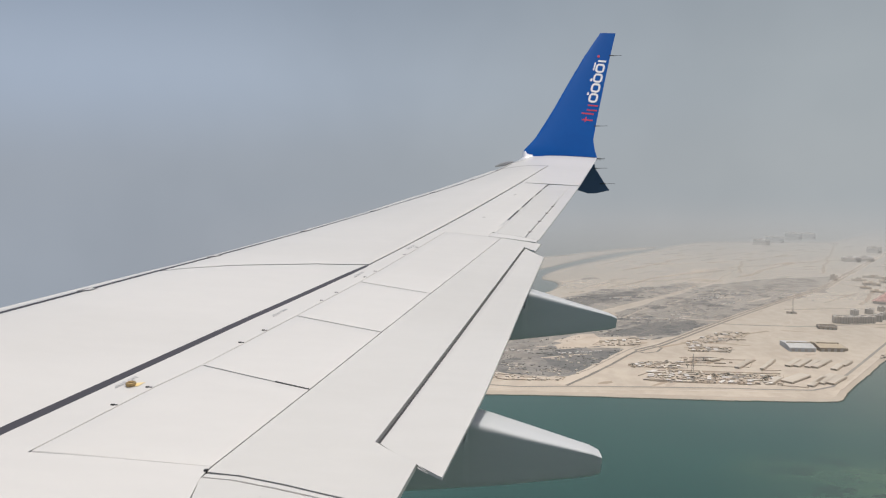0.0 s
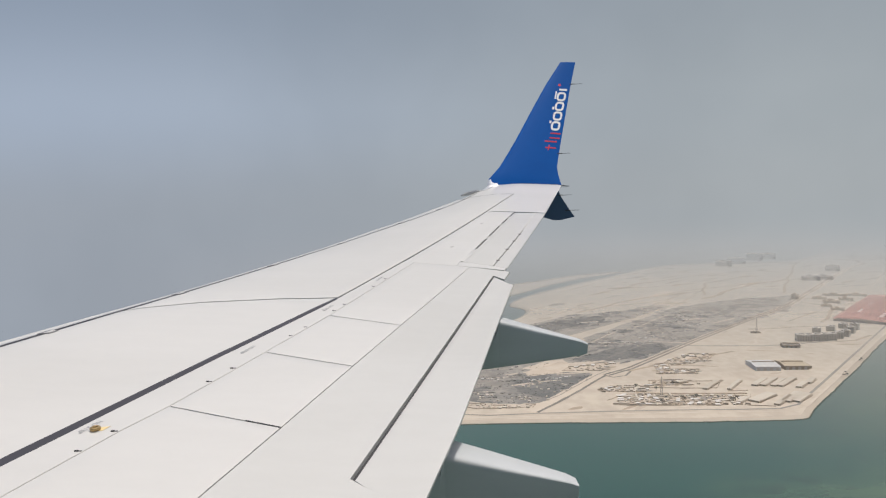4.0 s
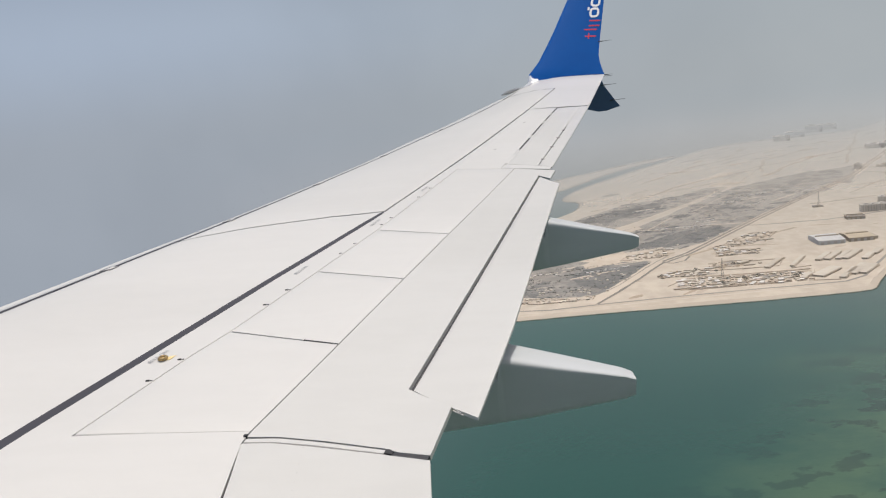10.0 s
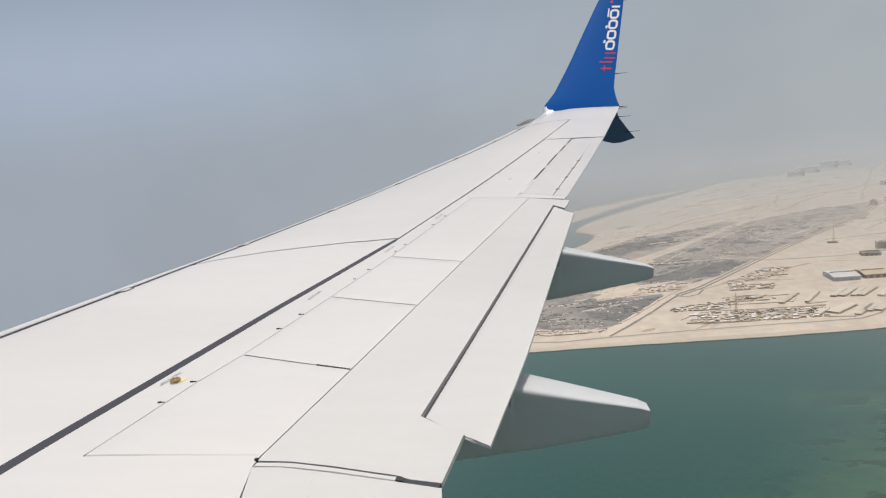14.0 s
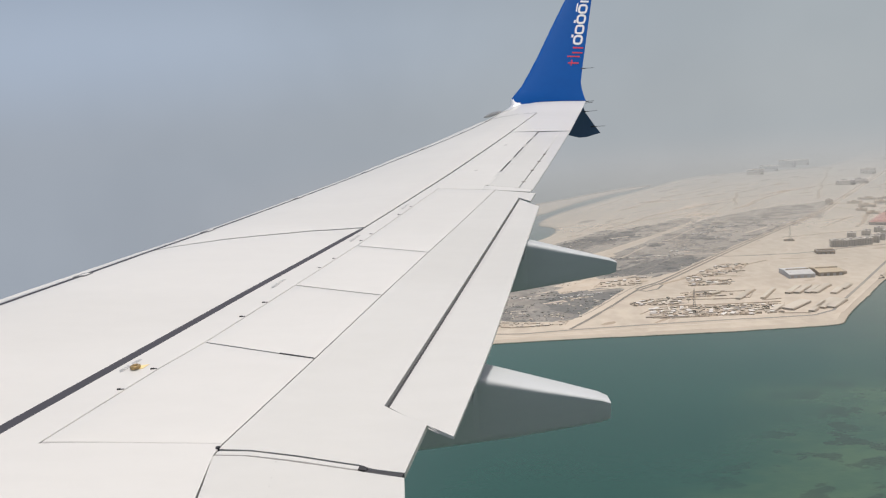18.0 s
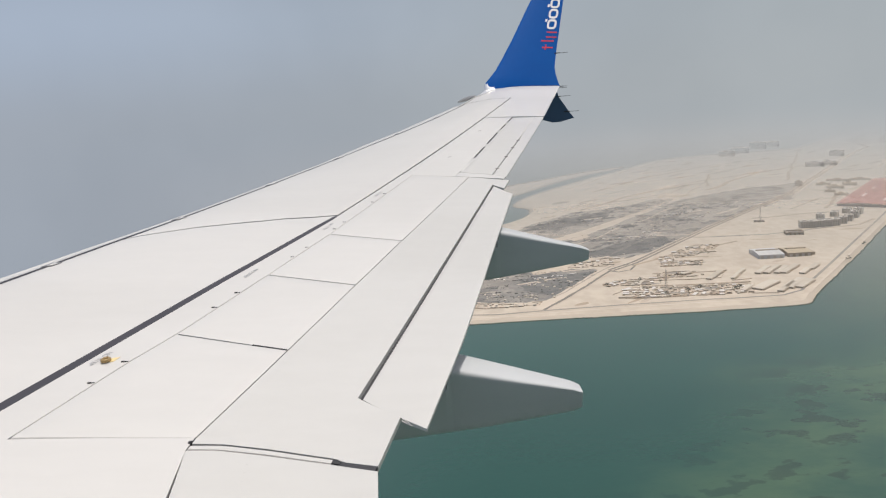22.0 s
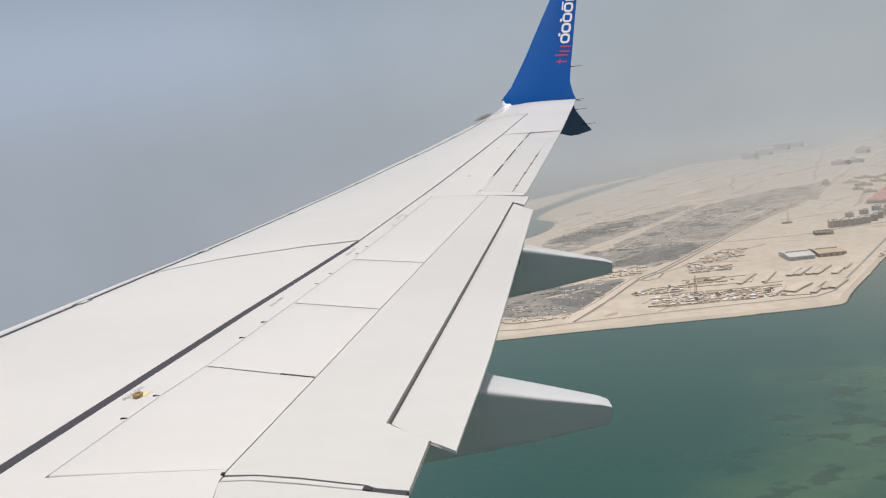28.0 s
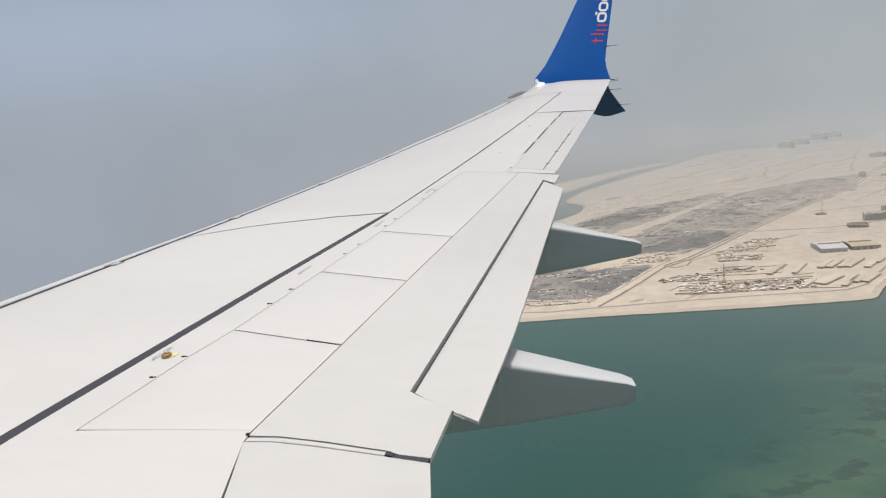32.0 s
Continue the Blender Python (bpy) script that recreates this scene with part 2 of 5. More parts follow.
DARK_GLASS = material("shaded_openings", (0.40, 0.38, 0.35), 0.6, grain=0.25, blotch=0.0375, far=True)
TREE = material("dusty_leaves", (0.23, 0.235, 0.215), 0.9, second=(0.17, 0.175, 0.16), grain=0.3125, blotch=0.0375, far=True, spread=0.4)
BARK = material("dry_bark", (0.14, 0.10, 0.07), 0.95, grain=0.625, blotch=0.125, far=True)
DRY = material("dry_grey_earth", (0.36, 0.33, 0.29), 0.95, second=(0.27, 0.255, 0.235), grain=0.06, blotch=0.012, far=True)
THICKET = material("dark_scrub_thicket", (0.160, 0.167, 0.165), 0.95, second=(0.25, 0.24, 0.225), grain=0.09, blotch=0.025, grain_amount=0.6, far=True, bump=0.5, bump_scale=0.1)
PALE_CONCRETE = material("pale_concrete", (0.67, 0.63, 0.57), 0.9, second=(0.60, 0.56, 0.50), grain=0.2, blotch=0.03, far=True)
PALE_ROOF = material("pale_grey_roof_sheets", (0.66, 0.65, 0.63), 0.7, second=(0.58, 0.57, 0.55), grain=0.2, blotch=0.03, far=True, spread=0.1)
ROOF_DULL = material("dull_brown_roof_sheets", (0.30, 0.27, 0.24), 0.8, second=(0.25, 0.225, 0.20), grain=0.2, blotch=0.03, far=True, spread=0.15)
STEEL = material("galvanised_steel", (0.30, 0.30, 0.30), 0.6, 0.3, grain=0.625, blotch=0.125, far=True)


def water_material():
    """Turquoise water: deep and even by the long beach, and over a shallow bed with weed and coral off the corner."""
    m = bpy.data.materials.new("sea_water")
    m.use_nodes = True
    t = m.node_tree
    bsdf = t.nodes["Principled BSDF"]
    geo = t.nodes.new("ShaderNodeNewGeometry")
    xyz = t.nodes.new("ShaderNodeSeparateXYZ")
    link(t, geo.outputs["Position"], xyz.inputs[0])
    # metres off the side shore, which runs north-east from the corner of the land
    u = maths(t, "SUBTRACT", maths(t, "MULTIPLY", maths(t, "SUBTRACT", xyz.outputs[0], 450.0), 0.73),
              maths(t, "MULTIPLY", maths(t, "SUBTRACT", xyz.outputs[1], 1046.0), 0.68))
    warp = node(t, "ShaderNodeTexNoise", Scale=0.0038, Detail=3.0)
    link(t, geo.outputs["Position"], warp.inputs["Vector"])
    u = maths(t, "ADD", u, maths(t, "MULTIPLY", maths(t, "SUBTRACT", warp.outputs[0], 0.5), 300.0))
    shallow = ranged(t, u, 0.0, 190.0)
    stretch = t.nodes.new("ShaderNodeMapping")
    stretch.inputs["Rotation"].default_value = (0, 0, radians(-28))
    stretch.inputs["Scale"].default_value = (0.8, 1.25, 1)
    link(t, geo.outputs["Position"], stretch.inputs["Vector"])
    bed = node(t, "ShaderNodeTexNoise", Scale=0.0075, Detail=5.0, Roughness=0.62)
    weed = node(t, "ShaderNodeTexNoise", Scale=0.028, Detail=4.0, Roughness=0.6)
    field = node(t, "ShaderNodeTexNoise", Scale=0.0044, Detail=2.0)
    broad = node(t, "ShaderNodeTexNoise", Scale=0.0019, Detail=3.0)
    for n in (bed, weed, field, broad):
        link(t, stretch.outputs[0], n.inputs["Vector"])
    deep = blend(t, ranged(t, broad.outputs[0], 0.35, 0.65), (0.0010, 0.047, 0.036), (0.003, 0.056, 0.042))
    reef = blend(t, ranged(t, bed.outputs[0], 0.36, 0.66), (0.018, 0.064, 0.042), (0.050, 0.100, 0.054))
    patch = maths(t, "MULTIPLY", ranged(t, weed.outputs[0], 0.53, 0.60), ranged(t, field.outputs[0], 0.36, 0.52))
    reef = blend(t, maths(t, "MULTIPLY", patch, 0.6), reef, (0.010, 0.028, 0.021))
    tone = blend(t, shallow, deep, reef)
    link(t, tone, bsdf.inputs["Base Color"])
    bsdf.inputs["Roughness"].default_value = 0.5
    bsdf.inputs["Specular IOR Level"].default_value = 0.06
    ripple = node(t, "ShaderNodeTexNoise", Scale=0.075, Detail=5.0, Roughness=0.7)
    link(t, stretch.outputs[0], ripple.inputs["Vector"])
    bn = node(t, "ShaderNodeBump", Strength=0.25, Distance=0.8)
    link(t, ripple.outputs[0], bn.inputs["Height"])
    link(t, bn.outputs[0], bsdf.inputs["Normal"])
    haze_fade(m)
    return m


WATER = water_material()

# ---- building helpers ----


def mesh_of(bm, mat, smooth=False):
    me = bpy.data.meshes.new("mesh")
    bmesh.ops.recalc_face_normals(bm, faces=bm.faces[:])
    bm.to_mesh(me)
    bm.free()
    me.materials.append(mat)
    if smooth:
        me.polygons.foreach_set("use_smooth", [True] * len(me.polygons))
        me.set_sharp_from_angle(angle=radians(40))
    return me


def part(name, bm, mat, parent=None, label="", smooth=False):
    ob = new(name, mesh_of(bm, mat, smooth))
    if parent:
        ob.parent = parent
    return tagged(ob, label)


def thing(name, at=(0, 0, 0), label="", category="", group="", kind="", turn=0.0):
    ob = new(name)
    ob.matrix_basis = pose(*at, 0, 0, turn)
    ob.empty_display_size = 0.3
    return tagged(ob, label, category, group, kind)


def add_box(bm, x0, x1, y0, y1, z0, z1):
    v = [bm.verts.new((x, y, z)) for z in (z0, z1) for x, y in ((x0, y0), (x1, y0), (x1, y1), (x0, y1))]
    for f in ((3, 2, 1, 0), (4, 5, 6, 7), (0, 1, 5, 4), (1, 2, 6, 5), (2, 3, 7, 6), (3, 0, 4, 7)):
        bm.faces.new([v[i] for i in f])


def box(x0, x1, y0, y1, z0, z1):
    bm = bmesh.new()
    add_box(bm, x0, x1, y0, y1, z0, z1)
    return bm


def rod(a, b, r0, r1=None, n=8, bm=None):
    bm = bm or bmesh.new()
    a, b = Vector(a), Vector(b)
    q = (b - a).to_track_quat("Z", "Y").to_matrix()
    rings = []
    for p, r in ((a, r0), (b, r0 if r1 is None else r1)):
        rings.append([bm.verts.new(p + q @ Vector((r * math.cos(2 * math.pi * i / n), r * math.sin(2 * math.pi * i / n), 0))) for i in range(n)])
    for i in range(n):
        bm.faces.new((rings[0][i], rings[0][(i + 1) % n], rings[1][(i + 1) % n], rings[1][i]))
    bm.faces.new(rings[0][::-1]), bm.faces.new(rings[1])
    return bm


def skin(rows, closed=False, caps=False):
    """A sheet through rows of points; closed: each row is a ring."""
    bm = bmesh.new()
    vs = [[bm.verts.new(p) for p in row] for row in rows]
    n = len(rows[0])
    for a, b in zip(vs, vs[1:]):
        for i in range(n if closed else n - 1):
            bm.faces.new((a[i], a[(i + 1) % n], b[(i + 1) % n], b[i]))
    if caps:
        bm.faces.new(vs[0][::-1]), bm.faces.new(vs[-1])
    return bm


# ---- the wing: x aft, y outboard, z up ----


def mix(a, b, t):
    return a + (b - a) * t


def chord(y):
    return 5.7 - 0.239 * y


def front_x(y):
    return 0.526 * y - 1.425


def rise(y):
    d = y - 1.9
    return 0.105 * d + 0.0027 * d * d


PROFILE = ([0, 0.01, 0.03, 0.08, 0.2, 0.4, 0.6, 0.8, 1], [0, 0.008, 0.014, 0.021, 0.028, 0.030, 0.025, 0.014, 0])


# how far the leading edge is turned up (inboard) or down (outboard)
TWIST = ([2, 7.9, 9.1, 9.73, 10.46, 11.3, 12.4, 13.7, 14.7, 15.4, 16.8], [0.40, 0.165, 0.112, 0.076, 0.040, 0.000, -0.046, -0.078, -0.108, -0.125, -0.10])


def upper(f, y, lift=0.0):
    """The wing's upper surface at the share f of the chord."""
    c = chord(y)
    twist = float(np.interp(y, *TWIST)) * max(0.0, 1 - f / 0.46) ** 1.3
    return Vector((front_x(y) + f * c, y, rise(y) + c * float(np.interp(f, *PROFILE)) + twist + lift))


def lower(f, y):
    c = chord(y)
    depth = float(np.interp(f, [0, 0.05, 0.15, 0.35, 0.6, 0.85, 1.05], [0.005, 0.035, 0.06, 0.075, 0.05, 0.02, 0.006]))
    twist = min(0.0, float(np.interp(y, *TWIST))) * max(0.0, 1 - f / 0.46) ** 1.3
    return Vector((front_x(y) + f * c, y, rise(y) - c * depth + twist))


def nose(y):
    """Where the leading edge lies, as a share of the chord."""
    return float(np.interp(y, [2, 14.9, 15.63, 16.2, 16.75], [-0.032, -0.024, 0.085, 0.120, 0.145]))


def slat_back(y):
    return float(np.interp(y, [2, 9.5, 11.6, 12.3, 12.7, 13.4, 14.05, 14.8, 15.4, 16.75], [0.030, 0.036, 0.041, 0.049, 0.060, 0.089, 0.122, 0.155, 0.172, 0.172]))


def tail(y):
    return float(np.interp(y, [11.0, 12.4, 14.2, 16.62], [0.970, 0.971, 0.972, 0.953]))


def at(v, y):
    return v(y) if callable(v) else float(np.interp(y, *v)) if isinstance(v, tuple) else v


def panel(name, fore, aft, y_in, y_out, mat, parent, label="", nu=8, nv=14, thick=0.016, lift=0.0, drop=0.0, edge=0.0025):
    """A skin panel with its own edges. fore, aft: shares of the chord (number, function or table of y); y_in, y_out: (fore, aft) ends, or a function of the way aft."""
    def spot(u, v, down):
        y = mix(*((e(u) if callable(e) else mix(e[0], e[1], u)) for e in (y_in, y_out)), v)
        return upper(mix(at(fore, y), at(aft, y), u), y, lift - down - drop * u)
    us = [0.0, 0.012] + [i / nu for i in range(1, nu)] + [0.988, 1.0]
    vs = [0.0, 0.006] + [i / nv for i in range(1, nv)] + [0.994, 1.0]
    bm = bmesh.new()
    top = [[bm.verts.new(spot(u, v, edge if (i in (0, len(us) - 1) or j in (0, len(vs) - 1)) else 0)) for i, u in enumerate(us)] for j, v in enumerate(vs)]
    base = [[None] * len(us) for _ in vs]
    for j in range(len(vs) - 1):
        for i in range(len(us) - 1):
            bm.faces.new((top[j][i], top[j][i + 1], top[j + 1][i + 1], top[j + 1][i]))
    ring = [(0, i) for i in range(len(us))] + [(j, len(us) - 1) for j in range(1, len(vs))]
    ring += [(len(vs) - 1, i) for i in range(len(us) - 2, -1, -1)] + [(j, 0) for j in range(len(vs) - 2, 0, -1)]
    low = [bm.verts.new(top[j][i].co - Vector((0, 0, thick))) for j, i in ring]
    for k in range(len(ring)):
        a, b = ring[k], ring[(k + 1) % len(ring)]
        bm.faces.new((top[a[0]][a[1]], low[k], low[(k + 1) % len(ring)], top[b[0]][b[1]]))
    return part(name, bm, mat, parent, label, smooth=True)


wing = thing("aircraft_wing", (0, 0, 0), "white airliner wing with a blue upturned tip and partly lowered flaps", "aircraft wing")

# inner box: dark inside the joints, grey beneath
ys = [2.0 + i * 14.75 / 40 for i in range(41)]


def fixed_end(y):
    return float(np.interp(y, [2, 5.3, 5.75, 10.95, 11.05, 14.15, 14.25, 16.75], [1.0, 0.86, 0.90, 0.885, 0.93, 0.93, 0.945, 0.93]))


rows = []
for y in ys:
    fs = [slat_back(y) - 0.004 + (fixed_end(y) - slat_back(y) + 0.004) * i / 14 for i in range(15)]
    rows.append([upper(f, y, -0.020) for f in fs])
part("joint_backing", skin(rows), GAP, wing, "dark backing inside the panel joints", smooth=True)
rows = []
for y in ys:
    fs = [nose(y) + 0.004 + (fixed_end(y) - nose(y) - 0.004) * i / 14 for i in range(15)]
    rows.append([upper(fs[-1], y, -0.022)] + [lower(f, y) for f in fs[::-1]] + [upper(fs[0], y, -0.03)])
part("lower_skin", skin(rows), UNDER, wing, "grey painted underside", smooth=True)

BAND = ([2, 6.0, 6.45, 7.1, 8.0, 9.1, 9.69, 12.0, 15.6], [0.488, 0.488, 0.492, 0.4985, 0.509, 0.533, 0.547, 0.566, 0.589])   # middle of the sealed joint
HALF = ([2, 6.2, 9.55, 9.70, 15.6], [0.0110, 0.0110, 0.0094, 0.0040, 0.0052])                                   # half its width


def skin_front(y):
    return slat_back(y) + float(np.interp(y, [2, 9.6, 9.8, 15.6], [0.013, 0.013, 0.012, 0.012]))


def band_fore(y):
    return at(BAND, y) - at(HALF, y)


def band_aft(y):
    return at(BAND, y) + at(HALF, y)


def spoiler_hinge(y):
    return float(np.interp(y, [5.87, 6.7, 7.1, 8.15, 9.13, 11.13], [0.574, 0.578, 0.589, 0.597, 0.606, 0.607]))


def spoiler_back(y):
    return float(np.interp(y, [5.75, 7.9, 8.92, 11.0], [0.807, 0.809, 0.813, 0.831]))


def seam(u):
    """The joint across the front skin, bent forward of the spar."""
    return float(np.interp(u, [0, 0.16, 0.28, 0.48, 0.73, 1], [9.22, 9.366, 9.450, 9.558, 9.656, 9.702]))


panel("front_skin", skin_front, band_fore, (2.0, 2.0), lambda u: seam(u) - 0.015, WHITE, wing, nu=14, nv=22)
panel("front_skin", skin_front, band_fore, lambda u: seam(u) + 0.015, (15.627, 15.622), WHITE, wing, nu=14, nv=24)
panel("sealing_strip", lambda y: band_fore(y) - 0.001, lambda y: band_aft(y) + 0.001, (2.0, 2.0), (9.70, 9.66), SEAL_AND_SHADE, wing,
      "wide dark grey sealing strip", nu=2, nv=24, thick=0.006, lift=-0.001)
panel("rear_skin", band_aft, lambda y: spoiler_hinge(y) - 0.0022, (5.853, 5.842), (11.12, 11.12), WHITE, wing, nu=4, nv=24, edge=0.0)


def root_end_line(y):
    return float(np.interp(y, [2, 5.30, 5.75, 5.86], [1.10, 0.843, 0.806, 0.806]))


def inner_hinge(y):
    return 0.672 + (5.2 - y) * 0.075


panel("root_skin", band_aft, root_end_line, lambda u: float(np.interp(u, [0, 0.49, 1], [5.204, 5.204, 5.167])), (5.853, 5.81), WHITE, wing, nu=10, nv=6, edge=0.0)
panel("root_skin", band_aft, inner_hinge, (2.0, 2.0), (5.2035, 5.2035), WHITE, wing, nu=6, nv=12, edge=0.0)
panel("inboard_spoiler", lambda y: inner_hinge(y) + 0.0016, lambda y: root_end_line(y) - 0.002, (2.0, 2.0), (5.1985, 5.159), WHITE, wing, nu=8, nv=12, thick=0.02)
ends = [(5.866, 5.82), (7.093, 6.822), (8.153, 7.914), (9.129, 8.924), (11.125, 11.01)]
for k, (a, b) in enumerate(zip(ends, ends[1:])):
    e = 0.006 if k < 3 else 0.003
    g, h = (0.006, 0.006) if k else (-0.006, -0.004)
    panel("spoiler", spoiler_hinge, lambda y: spoiler_back(y) - 0.0011, (a[0] + g, a[1] + h), (b[0] - e, b[1] - e), WHITE, wing,
          nu=6, nv=10, lift=0.001, thick=0.02)
    # darker rubber seal where two spoilers meet, near their trailing edge
    if k == 1:
        panel("edge_seal", lambda y: mix(spoiler_hinge(y), spoiler_back(y), 0.70), lambda y: spoiler_back(y) - 0.002,
              (mix(a[0], a[1], 0.70) - 0.006, a[1] - 0.006), (mix(a[0], a[1], 0.70) + 0.006, a[1] + 0.006), BLACK, wing, nu=3, nv=1, thick=0.006, lift=0.002, edge=0)


panel("hinge_seal", lambda y: spoiler_hinge(y) - 0.0030, lambda y: spoiler_hinge(y) + 0.0008, (5.87, 5.87), (11.12, 11.12), HINGE_SEAL, wing, "pale seal along the spoiler hinges", nu=1, nv=24, thick=0.004, lift=-0.004, edge=0)
panel("edge_seal", lambda y: spoiler_hinge(y), lambda y: spoiler_back(y) - 0.001, (5.8525, 5.8085), (5.8615, 5.8175), HINGE_SEAL, wing, "pale seal beside the first spoiler", nu=6, nv=1, thick=0.004, lift=-0.003, edge=0)


def hinge(y):
    """The aileron's hinge line."""
    return float(np.interp(y, [11.24, 11.86, 12.4, 13.19, 14.17], [0.785, 0.783, 0.779, 0.772, 0.771]))


panel("outer_skin", band_aft, lambda y: hinge(y) - 0.0095, lambda u: float(np.interp(u, [0, 0.215, 1], [11.13, 11.13, 11.043])), (14.180, 14.178), WHITE, wing, nu=6, nv=16)
panel("outer_skin", band_aft, tail, (14.19, 14.24), (15.63, 15.63), WHITE, wing, nu=9, nv=10, edge=0.0)
panel("bay_skin", lambda y: hinge(y) - 0.0085, lambda y: 0.966, lambda u: float(np.interp(u, [0, 0.29, 1], [11.043, 11.018, 10.945])), lambda u: float(np.interp(u, [0, 0.713, 1], [11.212, 11.110, 11.028])), WHITE, wing, nu=4, nv=2)

# aileron with its hinge covers and its tab
aileron = panel("aileron", hinge, lambda y: 0.9115, (11.22, 11.12), (14.15, 14.20), FLAP_WHITE, wing, nu=6, nv=16)
panel("aileron_tab", lambda y: float(np.interp(y, [11.0, 12.96, 13.1], [0.915, 0.917, 0.912])), tail, (11.12, 11.03), (14.20, 14.215), FLAP_WHITE, aileron, "narrow trim tab", nu=3, nv=14, thick=0.012)
for y0, y1 in ((11.24, 11.86), (12.41, 12.57), (13.20, 13.36), (13.71, 13.83)):
    panel("hinge_cover", lambda y: hinge(y) - 0.012, lambda y: hinge(y) + 0.003, (y0, y0), (y1, y1), WHITE, aileron, nu=1, nv=2, thick=0.01, lift=0.002)
for y in (11.35, 11.9, 12.35, 12.75):
    panel("tab_hinge", 0.906, 0.922, (y, y), (y + 0.035, y + 0.035), THIN_JOINT, aileron, nu=1, nv=1, thick=0.01, lift=0.004)


# outboard flap: fore piece, then the aft piece let down behind a gap
def flap_gap(y):
    return float(np.interp(y, [6.21, 7.74, 10.67], [0.9725, 0.9622, 0.9405]))


def flap_front(y):
    return spoiler_back(y) + 0.0013


flap = thing("outboard_flap")
flap.parent = wing
panel("fore_flap", flap_front, flap_gap, (5.80, 6.208), (11.008, 10.92), FLAP_WHITE, flap, nu=8, nv=20, thick=0.03, edge=0.0)
# its inner end runs on to the trailing edge
rows = []
for u in sorted([i / 12 for i in range(13)] + [0.67]):
    inner_f, inner_y = mix(0.8096, 1.0520, u), float(np.interp(u, [0, 0.165, 0.414, 0.66, 0.77, 0.80, 1], [5.758, 5.750, 5.701, 5.638, 5.611, 5.582, 5.519]))
    if u < 0.67:
        w = u / 0.67
        y = mix(5.80, 6.208, w)
        outer_f, outer_y = mix(flap_front(y), flap_gap(y), w), y
    else:
        w = (u - 0.67) / 0.33
        outer_f, outer_y = mix(0.9735, 1.047, w), mix(6.208, 5.98, w)
    rows.append([upper(mix(inner_f, outer_f, j / 6), mix(inner_y, outer_y, j / 6)) for j in range(7)])
low = [[p - Vector((0, 0, 0.03)) for p in row] for row in rows]
closed_rows = [a + b[::-1] for a, b in zip(rows, low)]
part("flap_end", skin(closed_rows, closed=True, caps=True), FLAP_WHITE, flap, smooth=True)
panel("aft_flap", lambda y: flap_gap(y) + float(np.interp(y, [6.2, 10.7], [0.0076, 0.0066])), lambda y: float(np.interp(y, [5.845, 6.9, 8.0, 10.36], [1.089, 1.0835, 1.0685, 1.030])),
      (6.202, 5.845), (10.66, 10.36), FLAP_WHITE, flap, "lowered aft piece of the flap", nu=6, nv=20, thick=0.018, lift=-0.003)
rows = []
for i in range(21):
    y = mix(6.235, 10.66, i / 20)
    rows.append([upper(flap_gap(y) - 0.004, y, -0.028), upper(flap_gap(y) + 0.022, y, -0.030)])
part("flap_gap_lining", skin(rows), GAP, flap, "dark lining in the flap gap")
panel("flap_end_tab", flap_gap, 0.989, (10.70, 10.57), (10.92, 10.88), FLAP_WHITE, flap, nu=2, nv=2, thick=0.02, edge=0.0)
rows = []
for i in range(21):
    y = mix(5.75, 10.95, i / 20)
    rows.append([upper(0.815, y, -0.035), lower(0.86, y) + Vector((0, 0, -0.02)), upper(flap_gap(y) + 0.012, y, -0.065)])
part("flap_underside", skin(rows), UNDER, flap, "grey underside", smooth=True)

# inboard flap with its seal
inner = thing("inboard_flap")
inner.parent = wing


def root_end(y):
    return (6.086 + (5.48 - y) * 0.05 - front_x(y)) / chord(y)


panel("flap_skin", lambda y: float(np.interp(y, [2, 5.30, 5.70], [1.1028, 0.8463, 0.8097])), root_end, (2.0, 2.0), lambda u: float(np.interp(u, [0, 0.165, 0.41, 0.66, 0.77, 0.79, 1], [5.700, 5.697, 5.649, 5.589, 5.563, 5.556, 5.478])), FLAP_WHITE, inner, nu=20, nv=14, thick=0.03)


def ribbon(name, stations, mat, parent, label, lift=0.0, thick=0.01):
    """A narrow strip along the chord through stations of (share of the chord, y, y)."""
    rows = []
    for i in range(17):
        f = mix(stations[0][0], stations[-1][0], i / 16)
        y0, y1 = (float(np.interp(f, [q[0] for q in stations], [q[k] for q in stations])) for k in (1, 2))
        top = [upper(f, mix(y0, y1, j / 2), lift + (0.002 if j == 1 else 0)) for j in range(3)]
        rows.append(top + [p - Vector((0, 0, thick)) for p in top[::-1]])
    return part(name, skin(rows, closed=True, caps=True), mat, parent, label, smooth=True)


SEAL_LINE = [(0.811, 5.705, 5.748), (0.850, 5.700, 5.745), (0.910, 5.653, 5.695), (0.970, 5.593, 5.632), (0.997, 5.567, 5.605)]
ribbon("end_seal", SEAL_LINE, THIN_JOINT, inner, "thin brown end seal", -0.005)
ribbon("end_seal", [(f, a + 0.005, b - 0.006) for f, a, b in SEAL_LINE], FLAP_WHITE, inner, "pale end seal strip", -0.002)
for dy in (0.004, -0.008):
    ribbon("end_blade", [(1.0495, 5.968 + dy, 5.976 + dy), (1.0645 - 0.3 * dy, 5.909 + dy, 5.915 + dy)], FLAP_WHITE, flap, "thin white end blade", -0.010 + 0.6 * dy, 0.004)
ribbon("rubber_bulb", [(0.994, 5.571, 5.606), (0.999, 5.567, 5.602), (1.005, 5.557, 5.578)], BLACK, inner, "black rubber bulb seal", 0.002, 0.02)
ribbon("edge_seal", [(0.815, 5.160, 5.174), (0.850, 5.153, 5.168)], BLACK, wing, "dark rubber edge seal", -0.002, 0.01)
